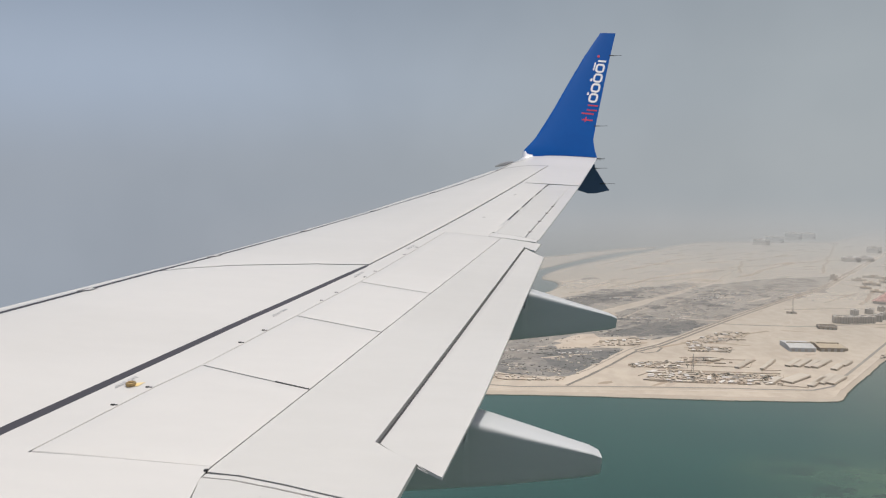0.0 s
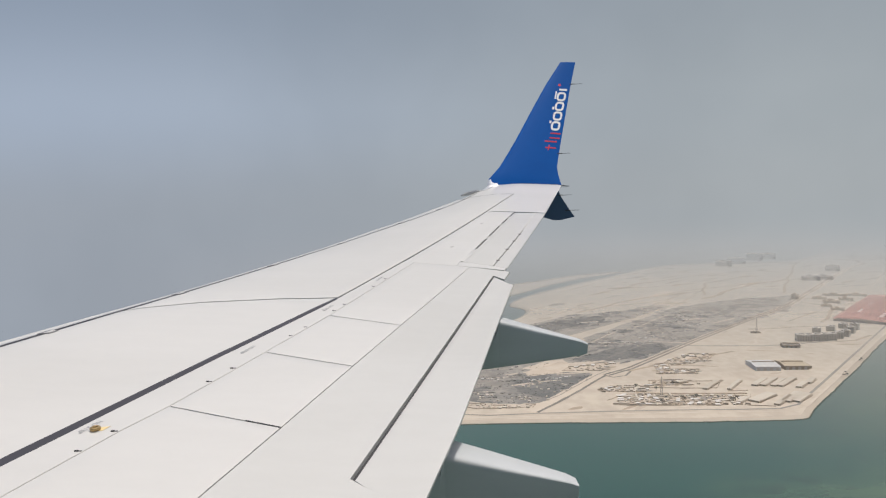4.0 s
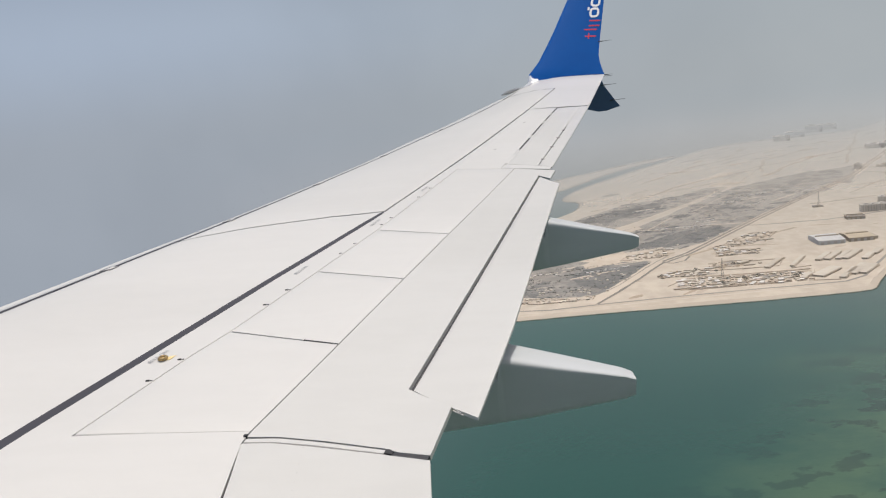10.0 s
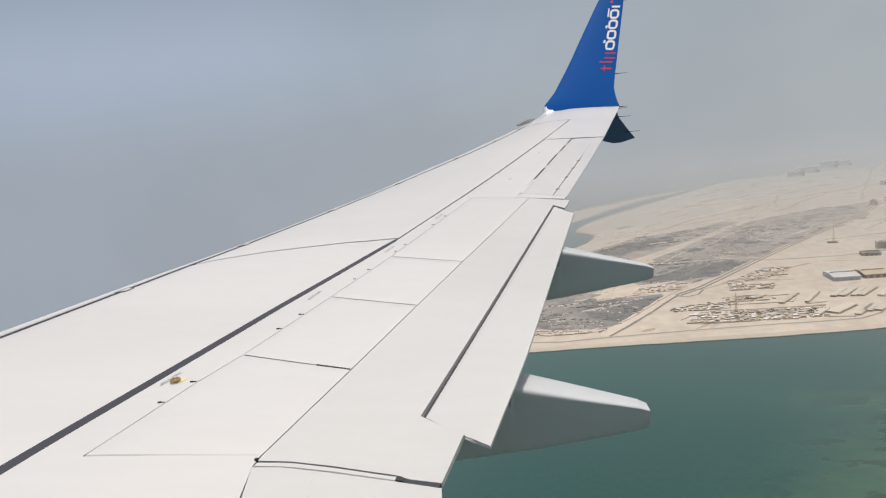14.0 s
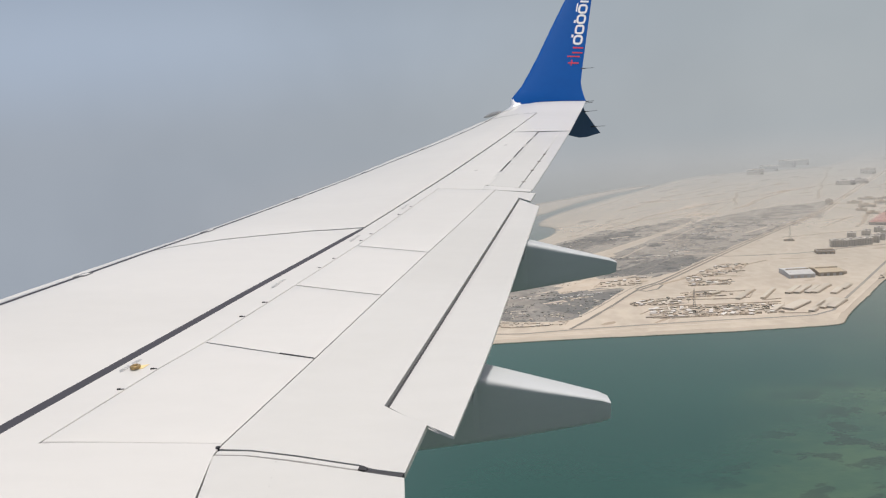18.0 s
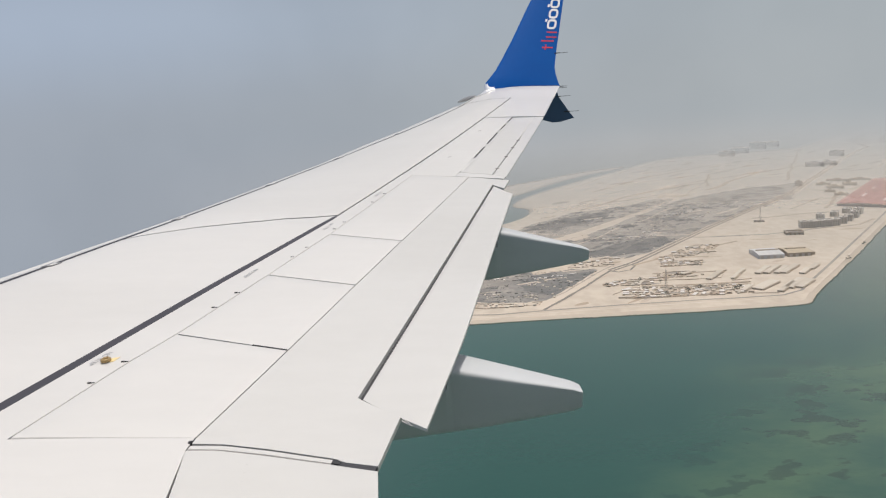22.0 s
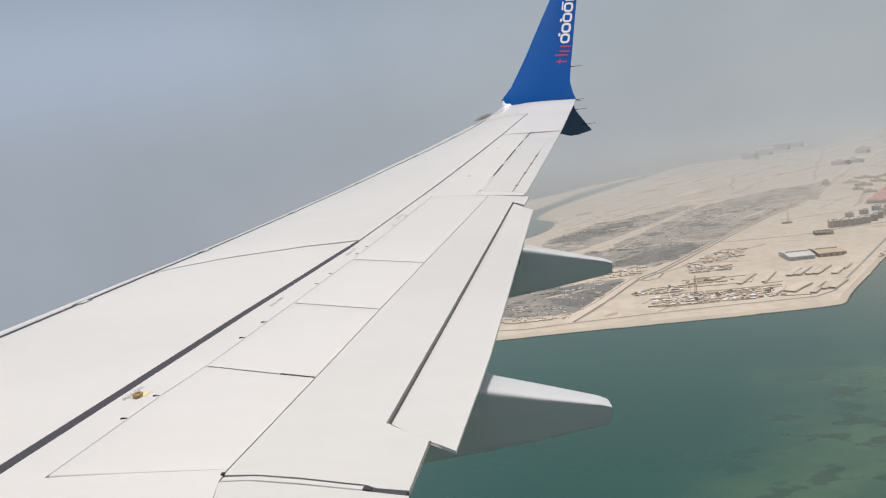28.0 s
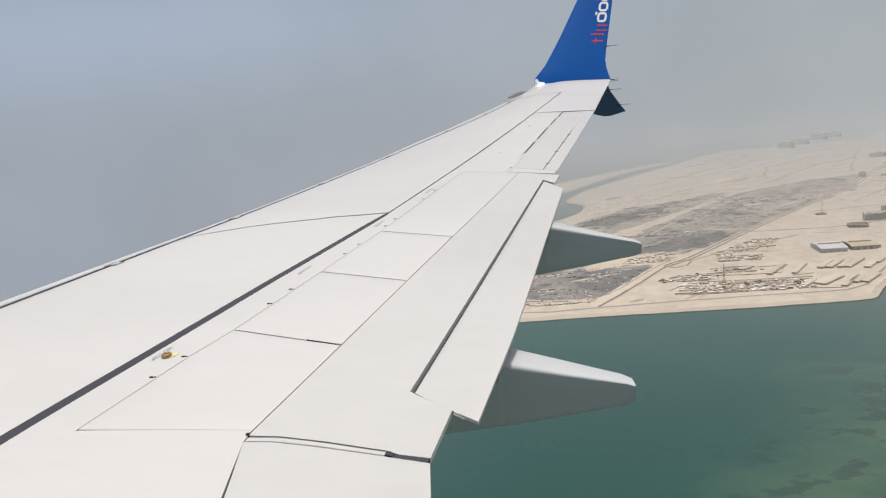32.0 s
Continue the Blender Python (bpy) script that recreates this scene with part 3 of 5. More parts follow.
ribbon("rubber_strip", [(1.003, 5.553, 5.580), (1.051, 5.482, 5.519)], GAP, inner, "dark rubber strip", -0.003, 0.02)

for k in range(11):
    f, y = mix(0.892, 0.948, k / 10), mix(5.64, 4.93, k / 10)
    p = upper(f, y, 0.001)
    part("fastener", rod(p, p + Vector((0, 0, 0.0008)), 0.0032), HINGE_SEAL, inner)
p = upper(0.806, 5.765, 0.002)
part("hinge_bracket", box(p.x - 0.006, p.x + 0.014, p.y - 0.010, p.y + 0.010, p.z - 0.02, p.z + 0.006), BLACK, wing, "small dark bracket")

# fillet that closes the root against the cabin wall
panel("root_fillet", -0.03, 1.10, (1.62, 1.62), (1.996, 1.996), WHITE, wing, nu=8, nv=2)

# slats along the leading edge
# how far its brow stands over the line of the wing
BROW = ([2, 10.4, 11.5, 12.5, 13.5, 14.7, 15.62], [0.000, 0.000, 0.010, 0.014, 0.018, 0.009, 0.000])
breaks = [2.0, 6.2, 9.70, 11.9, 13.9, 15.62]
for a, b in zip(breaks, breaks[1:]):
    rows, seal = [], []
    for i in range(15):
        y = mix(a + 0.004, b - 0.004, i / 14)
        n, s = nose(y), slat_back(y)
        back, brow = upper(s, y, 0.002), upper(n, y, float(np.interp(y, *BROW)))
        rows.append([back - Vector((0, 0, 0.03)), back, upper(mix(n, s, 0.7), y, 0.002), upper(mix(n, s, 0.4), y, 0.003), upper(mix(n, s, 0.2), y, 0.004 + 0.5 * float(np.interp(y, *BROW))), brow - Vector((0.004, 0, 0.006)),
                     brow - Vector((0.008, 0, 0.03)), brow - Vector((0, 0, 0.07)), brow - Vector((-0.03, 0, 0.11))])
        # dark strip in the slat's rear joint, standing in for the step's shade
        f1 = skin_front(y) - 0.0005
        seal.append([upper(f1, y, -0.014), upper(f1, y, -0.001), upper(s + 0.0004, y, 0.000), upper(s + 0.0004, y, -0.014)])
    slat = part("slat", skin(rows), WHITE, wing, "leading edge slat", smooth=True)
    part("slat_step_shade", skin(seal, closed=True, caps=True), SEAL_AND_SHADE, slat, "dark strip for the shade of the step behind the slat")
for y in (7.12, 8.45, 9.80, 11.14, 12.40, 13.66, 14.66, 15.46):
    f = skin_front(y)
    cover = panel("slat_track_cover", f - 0.016, f + 0.012, (y + 0.02, y + 0.02), (y + 0.12, y + 0.10), TRACK_COVER, wing, "small grey slat track cover", nu=2, nv=1, thick=0.02, lift=0.007)
    panel("cover_plate", f - 0.004, f + 0.010, (y + 0.03, y + 0.03), (y + 0.10, y + 0.08), WHITE, cover, "white plate on the cover", nu=1, nv=1, thick=0.004, lift=0.010, edge=0)

# the same painted shade line, carried on over the tip
rows = []
for i in range(9):
    y = mix(15.63, 16.05, i / 8)
    rows.append([upper(0.172, y, 0.0015), upper(0.182, y, 0.0015), upper(0.182, y, -0.01), upper(0.172, y, -0.01)])
part("slat_step_shade", skin(rows, closed=True, caps=True), SEAL_AND_SHADE, wing, "dark strip for the shade of the step behind the slat")
# hinge fittings in front of the spoilers, filler ring and stencils
for y in (6.438, 6.707, 7.528, 7.795, 8.554, 8.783, 9.27, 9.47, 10.1, 10.4):
    f = spoiler_hinge(y) - 0.011
    bm = bmesh.new()
    p = upper(f, y, 0.003)
    s = 1.0 if y < 7.9 else 0.72
    add_box(bm, p.x - 0.010 * s, p.x + 0.012 * s, p.y - 0.007 * s, p.y + 0.007 * s, p.z - 0.01, p.z + 0.004 * s)
    add_box(bm, p.x + 0.008 * s, p.x + 0.032 * s, p.y - 0.003, p.y + 0.005 * s, p.z - 0.01, p.z + 0.001)
    bmesh.ops.bevel(bm, geom=bm.edges[:], offset=0.0015, segments=1, affect="EDGES")
    part("hinge_fitting", bm, BLACK if y < 7.9 else TRACK_COVER, wing, "small dark hinge fitting")

cap = upper(0.538, 6.725, 0.0)
bm = bmesh.new()
for k in range(20):
    a, b = 2 * math.pi * k / 20, 2 * math.pi * (k + 1) / 20
    for j in range(8):
        c, d = 2 * math.pi * j / 8, 2 * math.pi * (j + 1) / 8
        bm.faces.new([bm.verts.new(cap + Vector(((0.023 + 0.010 * math.cos(q)) * math.cos(p), (0.030 + 0.010 * math.cos(q)) * math.sin(p), 0.012 + 0.012 * math.sin(q))))
                      for p, q in ((a, c), (b, c), (b, d), (a, d))])
bmesh.ops.remove_doubles(bm, verts=bm.verts[:], dist=0.0005)
ring = part("escape_line_ring", bm, BRASS, wing, "worn brass ring for the escape line", smooth=True)
panel("yellow_mark", 0.541, 0.551, (6.705, 6.715), (6.765, 6.775), YELLOW, ring, "faded yellow paint round the ring", nu=2, nv=2, thick=0.002, lift=0.0035, edge=0)


def stencil(y, f, size):
    curve = bpy.data.curves.new("stencil", "FONT")
    curve.body, curve.size, curve.align_x, curve.extrude = "NO STEP", size, "CENTER", 0.0005
    tmp = new("tmp", curve)
    me = bpy.data.meshes.new_from_object(tmp.evaluated_get(bpy.context.evaluated_depsgraph_get()))
    bpy.data.objects.remove(tmp)
    me.materials.clear()
    me.materials.append(GREY_MARK)
    ob = new("no_step_stencil", me)
    p = upper(f, y, 0.003)
    along = (upper(f, y + 0.3) - upper(f, y - 0.3)).normalized()
    across = (upper(f + 0.01, y) - upper(f - 0.01, y)).normalized()
    up = across.cross(along).normalized()
    x = -along
    ob.matrix_basis = Matrix((x, up.cross(x), up)).transposed().to_4x4()
    ob.matrix_basis.translation = p
    ob.parent = wing
    tagged(ob, "grey stencilled words on the white skin")


for y, f, s in ((6.775, 0.517, 0.05), (8.21, 0.546, 0.05), (9.35, 0.564, 0.05), (10.4, 0.574, 0.045)):
    stencil(y, f, s)
for y, f in ((11.9, 0.66), (13.3, 0.65)):
    panel("access_mark", f, f + 0.012, (y, y), (y + 0.05, y + 0.05), HINGE_SEAL, wing, nu=1, nv=1, thick=0.002, lift=0.0026, edge=0)

# ---- wing tip: the skin turns up into the winglet ----
# y, z, front x, back x of its sections
TIP = [(15.63, 6.967, 8.693), (15.9, 7.085, 8.765), (16.3, 7.31, 8.875), (16.60, 7.50, 8.955)]
WINGLET = [(16.745, 2.135, 7.60, 8.985), (16.805, 2.257, 7.62, 8.955), (16.863, 2.37, 7.73, 8.938), (16.92, 2.484, 7.84, 8.934), (17.05, 2.735, 8.012, 8.993),
           (17.19, 3.008, 8.191, 9.065), (17.467, 3.553, 8.518, 9.208), (17.745, 4.097, 8.854, 9.353), (17.985, 4.570, 9.188, 9.492)]


def section(y, z, x0, x1, lean, top=True, thick=0.09, n=13):
    """A ring of an aerofoil section; lean: the way from the camber line to the upper or inner side."""
    c = x1 - x0
    shape = [(0.5 - 0.5 * math.cos(math.pi * i / (n - 1))) for i in range(n)]
    half = [thick * c * (1.48 * math.sqrt(s) - 0.63 * s - 1.76 * s * s + 1.42 * s ** 3 - 0.51 * s ** 4) for s in shape]
    over = [Vector((x0 + s * c, y, z)) + lean * h for s, h in zip(shape, half)]
    under = [Vector((x0 + s * c, y, z)) - lean * h for s, h in zip(shape, half)]
    return over + under[-2:0:-1]


tip_rows = []
for y, x0, x1 in TIP:
    ring, c = [], x1 - x0
    shape = [(0.5 - 0.5 * math.cos(math.pi * i / 12)) for i in range(13)]
    over = []
    for s in shape:
        p = upper((x0 + s * c - front_x(y)) / chord(y), y, 0.0)
        over.append(p - Vector((0, 0, 0.035 * (1 - min(1, s / 0.06)) ** 2)))
    under = [Vector((p.x, p.y, p.z - 0.10 * math.sin(math.pi * min(1, max(s, 0.02) ** 0.7)) - 0.01)) for p, s in zip(over, shape)]
    tip_rows.append(over + under[-2:0:-1])


def lean_at(i):
    a, b = WINGLET[max(0, i - 1)], WINGLET[min(len(WINGLET) - 1, i + 1)]
    way = Vector((0, b[0] - a[0], b[1] - a[1])).normalized()
    return Vector((0, -way.z, way.y))


first = section(*WINGLET[0], Vector((0, -0.72, 0.69)), thick=0.06)
part("tip_skin", skin(tip_rows + [first], closed=True), WHITE, wing, "white tip skin curving up", smooth=True)
rows = [first] + [section(*s, lean_at(i), thick=mix(0.07, 0.085, min(1, i / 3))) for i, s in enumerate(WINGLET) if i]
winglet = part("winglet", skin(rows, closed=True, caps=True), BLUE, wing, "tall swept blue winglet", smooth=True)

# glossy cap over the leading edge where the tip turns up into the winglet
cap_rows = []
for ring, lean in ((tip_rows[2], (0, -0.2, 1)), (tip_rows[3], (0, -0.45, 0.9)), (rows[0], (0, -0.72, 0.69)), (rows[1], (0, -0.85, 0.5))):
    out_way = Vector(lean).normalized()
    front = [ring[k] for k in (-3, -2, -1, 0, 1, 2, 3)]
    # drawn in to a point up the winglet's edge
    draw = 0.4 if ring is rows[1] else 0.0
    front = [p.lerp(ring[0], draw) for p in front]
    lifts = (-0.003, -0.003, -0.002, 0.0, 0.003, 0.004, 0.003)
    cap_rows.append([p + out_way * h - Vector((0.005 if abs(h) < 0.0045 else 0.0, 0, 0)) for p, h in zip(front, lifts)])
part("leading_edge_cap", skin(cap_rows), METAL, winglet, "shiny white cap at the winglet's root", smooth=True)

# dark lens of the tip light, standing out in front
rows = []
for k in range(9):
    s = k / 8
    r = 0.034 * math.sin(math.pi * mix(0.06, 0.94, s)) ** 0.7
    p = Vector((7.07, 15.88, 1.983)).lerp(Vector((7.40, 16.44, 2.06)), s)
    rows.append([p + Vector((r * 0.9 * math.cos(2 * math.pi * i / 10), 0, r * math.sin(2 * math.pi * i / 10))) for i in range(10)])
part("tip_light", skin(rows, closed=True, caps=True), LENS, wing, "smoked lens of the tip light", smooth=True)

# lower blade of the split winglet
rows = []
for x0, x1, y, z in ((8.05, 8.93, 16.70, 2.02), (8.20, 8.96, 16.76, 1.94), (8.55, 9.19, 16.93, 1.63), (8.67, 9.272, 16.97, 1.530), (8.86, 9.02, 16.99, 1.470)):
    rows.append(section(y, z, x0, x1, Vector((0, -0.85, -0.5)), thick=0.05))
part("lower_winglet", skin(rows, closed=True, caps=True), NAVY, wing, "dark blue lower winglet blade", smooth=True)

# static wicks
for p, l in (((9.36, 17.755, 4.113), 0.22), ((8.99, 17.047, 2.73), 0.22), ((8.975, 16.737, 2.125), 0.15), ((8.85, 16.60, 2.10), 0.24), ((8.94, 16.76, 1.945), 0.24), ((9.11, 16.90, 1.655), 0.24)):
    bm = rod(Vector(p) - Vector((0.03, 0, 0)), Vector(p) + Vector((0.07, 0, 0.002)), 0.010, 0.007)
    rod(Vector(p) + Vector((0.06, 0, 0)), Vector(p) + Vector((l, -0.01, 0.004)), 0.0045, 0.003, bm=bm)
    part("static_wick", bm, BLACK, wing, "thin dark static wick")


def on_winglet(x, z, proud=0.004):
    """A place on the winglet's inner face."""
    zs = [s[1] for s in WINGLET]
    y = float(np.interp(z, zs, [s[0] for s in WINGLET]))
    x0, x1 = float(np.interp(z, zs, [s[2] for s in WINGLET])), float(np.interp(z, zs, [s[3] for s in WINGLET]))
    s, c = min(0.98, max(0.02, (x - x0) / (x1 - x0))), x1 - x0
    half = 0.085 * c * (1.48 * math.sqrt(s) - 0.63 * s - 1.76 * s * s + 1.42 * s ** 3 - 0.51 * s ** 4)
    lean = Vector((0, -0.890, 0.455))
    return Vector((x, y, z)) + lean * (half + proud)


# the painted name, as plain shapes: along runs up the winglet, over points forward from its base line
def sign_point(along, over):
    return on_winglet(8.93 + along * 0.285 - over, 2.80 + along + over * 0.05)


def stroke(points, width, mat, name, label, closed=False):
    bm = bmesh.new()
    pts = [Vector(p) for p in points]
    n = len(pts)
    sides = []
    for i, p in enumerate(pts):
        a = pts[i - 1] if (i or closed) else p
        b = pts[(i + 1) % n] if (i < n - 1 or closed) else p
        d = (b - a).normalized()
        q = Vector((-d.y, d.x)) * width / 2
        sides.append([bm.verts.new(sign_point(*(p + q))), bm.verts.new(sign_point(*(p - q)))])
    for i in range(n if closed else n - 1):
        a, b = sides[i], sides[(i + 1) % n]
        bm.faces.new((a[0], a[1], b[1], b[0]))
    return part(name, bm, mat, winglet, label)


def loop(a0, a1, o0, o1, n=16):
    ca, co, ra, ro = (a0 + a1) / 2, (o0 + o1) / 2, (a1 - a0) / 2, (o1 - o0) / 2
    return [(ca + ra * (abs(math.cos(k)) ** 0.6) * (1 if math.cos(k) > 0 else -1), co + ro * (abs(math.sin(k)) ** 0.6) * (1 if math.sin(k) > 0 else -1))
            for k in (2 * math.pi * i / n for i in range(n))]


XH, AS = 0.155, 0.235
white_sign, red_sign = "plain white painted sign shape", "plain red painted sign shape"
stroke([(0.03, 0.0), (0.03, 0.20)], 0.024, LOGO_RED, "sign_mark", red_sign)
stroke([(-0.015, 0.135), (0.085, 0.135)], 0.020, LOGO_RED, "sign_mark", red_sign)
stroke([(0.15, 0.0), (0.15, AS)], 0.024, LOGO_RED, "sign_mark", red_sign)
stroke([(0.22, XH), (0.22, -0.04)], 0.024, LOGO_RED, "sign_mark", red_sign)
stroke([(0.31, XH), (0.31, -0.04)], 0.024, LOGO_RED, "sign_mark", red_sign)
for a in (0.385, 0.580, 0.775, 0.970):
    stroke(loop(a, a + 0.145, 0.015, XH), 0.040, LOGO_WHITE, "sign_mark", white_sign, closed=True)
stroke([(1.185, 0.0), (1.185, XH)], 0.038, LOGO_WHITE, "sign_mark", white_sign)
stroke([(0.50, 0.200), (0.555, 0.200)], 0.038, LOGO_WHITE, "sign_mark", white_sign)
stroke([(0.775, 0.200), (0.83, 0.200)], 0.038, LOGO_WHITE, "sign_mark", white_sign)
stroke([(0.99, 0.200), (1.15, 0.200)], 0.026, LOGO_WHITE, "sign_mark", white_sign)
stroke(loop(1.265, 1.29, 0.155, 0.18, 10), 0.024, LOGO_RED, "sign_mark", red_sign, closed=True)

# flap track fairings under the trailing edge: canoe shapes drooping aft, the moving tail cut off square in front
def fairing(y, x_front, x_cut, x_back, top, bottom, half, label):
    """top, bottom: (x, z) tables along the fairing; x_cut: where the lowered tail begins."""
    rows = []
    xs = [mix(x_front, x_back, (i / 30) ** 0.8) for i in range(31)] + [x_cut - 0.03, x_cut, x_cut + 0.012]
    for x in sorted(xs):
        t = (x - x_front) / (x_back - x_front)
        hi, lo = float(np.interp(x, *zip(*top))), float(np.interp(x, *zip(*bottom)))
        hi -= float(np.interp(x, [x_cut - 0.03, x_cut], [0.14, 0.0]))
        w = half * float(np.interp(t, [0, 0.15, 0.45, 0.8, 0.97, 1.0], [0.5, 0.9, 1.0, 0.66, 0.40, 0.36]))
        end = float(np.interp(x, [x_back - 0.03, x_back - 0.012, x_back], [0, 0.003, 0.012]))
        hi, lo, w = hi - end, lo + end, w - end * 0.6
        # flat crown, rounded shoulders, slab sides drawn in to a narrow keel
        s = float(np.interp(t, [0.5, 1.0], [1.7, 0.6]))
        side = [(0.0, 1.0), (0.5, 0.998 - 0.004 * s), (0.80, 0.995 - 0.009 * s), (0.91, 0.99 - 0.019 * s), (0.965, 0.978 - 0.028 * s), (0.985, 0.965 - 0.045 * s), (0.955, 0.93 - 0.05 * s), (0.86, 0.74 - 0.02 * s), (0.61, 0.40), (0.38, 0.12), (0.30, 0.03), (0.22, 0.0), (0.0, 0.0)]
        rows.append([Vector((x, y - w * a, mix(lo, hi, b))) for a, b in side] + [Vector((x, y + w * a, mix(lo, hi, b))) for a, b in side[-2:0:-1]])
    return part("flap_track_fairing", skin(rows, closed=True, caps=True), FAIRING, wing, label, smooth=True)


fairing(9.40, 5.6, 7.08, 7.945, [(5.6, 0.82), (6.5, 0.81), (6.95, 0.885), (7.10, 0.888), (7.49, 0.768), (7.945, 0.632)], [(5.6, 0.66), (6.3, 0.375), (6.8, 0.375), (7.34, 0.432), (7.945, 0.505)],
        0.19, "white flap track fairing shaded along its side")
fairing(7.02, 5.0, 6.49, 7.39, [(5.0, 0.38), (5.9, 0.45), (6.40, 0.465), (6.52, 0.432), (6.92, 0.308), (7.39, 0.165)], [(5.0, 0.20), (5.6, -0.11), (6.02, -0.115), (6.68, -0.072), (7.39, 0.002)],
        0.235, "white flap track fairing shaded along its side")

# ---- sea and land, 320 m below ----
LAND_Z = SEA_Z + 3.0

bm = bmesh.new()
ring = [bm.verts.new((0, 0, SEA_Z))]
prev = None
for r in (150, 400, 800, 1400, 2400, 4000, 7000, 14000):
    now = [bm.verts.new((r * math.cos(2 * math.pi * i / 48), r * math.sin(2 * math.pi * i / 48), SEA_Z)) for i in range(48)]
    for i in range(48):
        if prev is None:
            bm.faces.new((ring[0], now[i], now[(i + 1) % 48]))
        else:
            bm.faces.new((prev[i], now[i], now[(i + 1) % 48], prev[(i + 1) % 48]))
    prev = now
tagged(part("water", bm, WATER), "calm turquoise sea with weed and coral showing through the shallows", "sea", kind="structure")


def wobbly(points, step=40.0, amount=9.0, seed=0.0, closed=True):
    """An outline through the given corners, broken into short uneven steps."""
    res = []
    n = len(points)
    for i in range(n if closed else n - 1):
        a, b = Vector(points[i]), Vector(points[(i + 1) % n])
        k = max(1, int((b - a).length / step))
        d = (b - a).normalized()
        for j in range(k):
            p = a.lerp(b, j / k)
            w = noise.noise(Vector((p.x * 0.0075, p.y * 0.0075, seed))) + 0.5 * noise.noise(Vector((p.x * 0.028, p.y * 0.028, seed + 5)))
            res.append(p + Vector((-d.y, d.x)) * (w * amount if j else 0.0))
    if not closed:
        res.append(Vector(points[-1]))
    return res


def inset(points, by):
    """The outline moved inwards (for an outline that runs anticlockwise)."""
    n, res = len(points), []
    for i in range(n):
        d = (points[(i + 1) % n] - points[i - 1]).normalized()
        res.append(points[i] + Vector((-d.y, d.x)) * by)
    return res


def plate(name, outline, z, mat, parent=None, label=""):
    """A flat piece of ground."""
    bm = bmesh.new()
    vs = [bm.verts.new((p.x, p.y, z)) for p in outline]
    es = [bm.edges.new((vs[i], vs[(i + 1) % len(vs)])) for i in range(len(vs))]
    bmesh.ops.triangle_fill(bm, use_beauty=True, edges=es)
    for f in bm.faces:
        if f.normal.z < 0:
            f.normal_flip()
    return part(name, bm, mat, parent, label)


def rim(name, outer, inner, z0, z1, mat, parent, label=""):
    bm = bmesh.new()
    a = [bm.verts.new((p.x, p.y, z0)) for p in outer]
    b = [bm.verts.new((p.x, p.y, z1)) for p in inner]
    n = len(a)
    for i in range(n):
        bm.faces.new((a[i], a[(i + 1) % n], b[(i + 1) % n], b[i]))
    return part(name, bm, mat, parent, label)


def rounded(points, passes=2):
    """The outline with its corners worn off."""
    for _ in range(passes):
        n = len(points)
        points = [tuple(a * u + b * (1 - u) for a, b in zip(points[i], points[(i + 1) % n])) for i in range(n) for u in (0.75, 0.25)]
    return points


def island(name, corners, label, seed, amount=9.0, wet=3.0, beach=22.0, step=35.0):
    line = wobbly(rounded(corners), step, amount, seed)
    one, two = inset(line, wet), inset(line, wet + beach)
    top = thing(name, (0, 0, 0), label, "land", kind="structure")
    rim("wet_shore", line, one, SEA_Z - 0.6, SEA_Z + 0.6, WET, top, "dark wet line along the water")
    rim("beach", one, two, SEA_Z + 0.6, LAND_Z, BEACH, top, "smooth beach sand")
    plate("sand", two, LAND_Z, SAND, parent=top, label="pale open desert sand")
    return top


MAIN = [(-450, 1105), (-347, 1094), (-215, 1078), (-135, 1074), (-55, 1069), (24, 1067), (140, 1064), (253, 1057), (375, 1048), (506, 1046), (524, 1054), (533, 1068), (555, 1100), (600, 1156), (701, 1280), (818, 1428),
        (1112, 1796), (1590, 2397), (2386, 3401), (3661, 5002), (3342, 5194), (2492, 4434), (1478, 3108), (1373, 3095), (1246, 3097), (1052, 3087), (952, 3072), (826, 2980), (694, 2799), (573, 2654), (484, 2544), (412, 2452),
        (345, 2366), (297, 2291), (258, 2218), (235, 2156), (230, 2102), (246, 2086), (262, 2059), (264, 2017), (245, 1954), (217, 1897), (176, 1847), (132, 1826), (105, 1867), (106, 1949), (104, 1997), (80, 2005), (19, 1901), (-97, 1635), (-241, 1373), (-352, 1191), (-435, 1124)]
island("ground_main", MAIN, "low sandy headland with a straight beach and a sharp corner", 1.0, amount=4.0, step=12.0, wet=2.0, beach=9.0)
island("ground_sandbar", [(-89, 1997), (10, 2036), (87, 2053), (118, 2064), (143, 2142), (181, 2209), (221, 2268), (277, 2337), (335, 2425), (451, 2607), (568, 2727), (658, 2797), (734, 2879),
                          (679, 2865), (596, 2827), (487, 2747), (375, 2640), (277, 2568), (175, 2459), (45, 2318), (-91, 2152)],
       "pale sandbar beyond a narrow channel", 7.0, amount=4.0, wet=1.0, beach=6.0, step=14.0)
# bare sandbars forward along the same shore, parted by channels
island("ground_sandbar", [(-896, 1385), (-753, 1401), (-450, 1481), (-195, 1608), (-36, 1800), (-99, 1863), (-370, 1720), (-673, 1545), (-896, 1433)], "long pale sandbar parted from the land by a channel", 9.0, amount=12.0)
island("ground_sandbar", [(-1215, 1481), (-1024, 1433), (-832, 1529), (-609, 1688), (-386, 1847), (-482, 1911), (-753, 1784), (-1056, 1592)], "pale sandbar with a rounded end", 11.0, amount=12.0)
island("ground_reclaimed", [(1829, 1879), (2386, 2389), (3024, 3266), (2864, 3329), (2355, 2676), (1717, 2007)], "bare reclaimed sand bank standing out of the shallows", 3.0, amount=5.0)


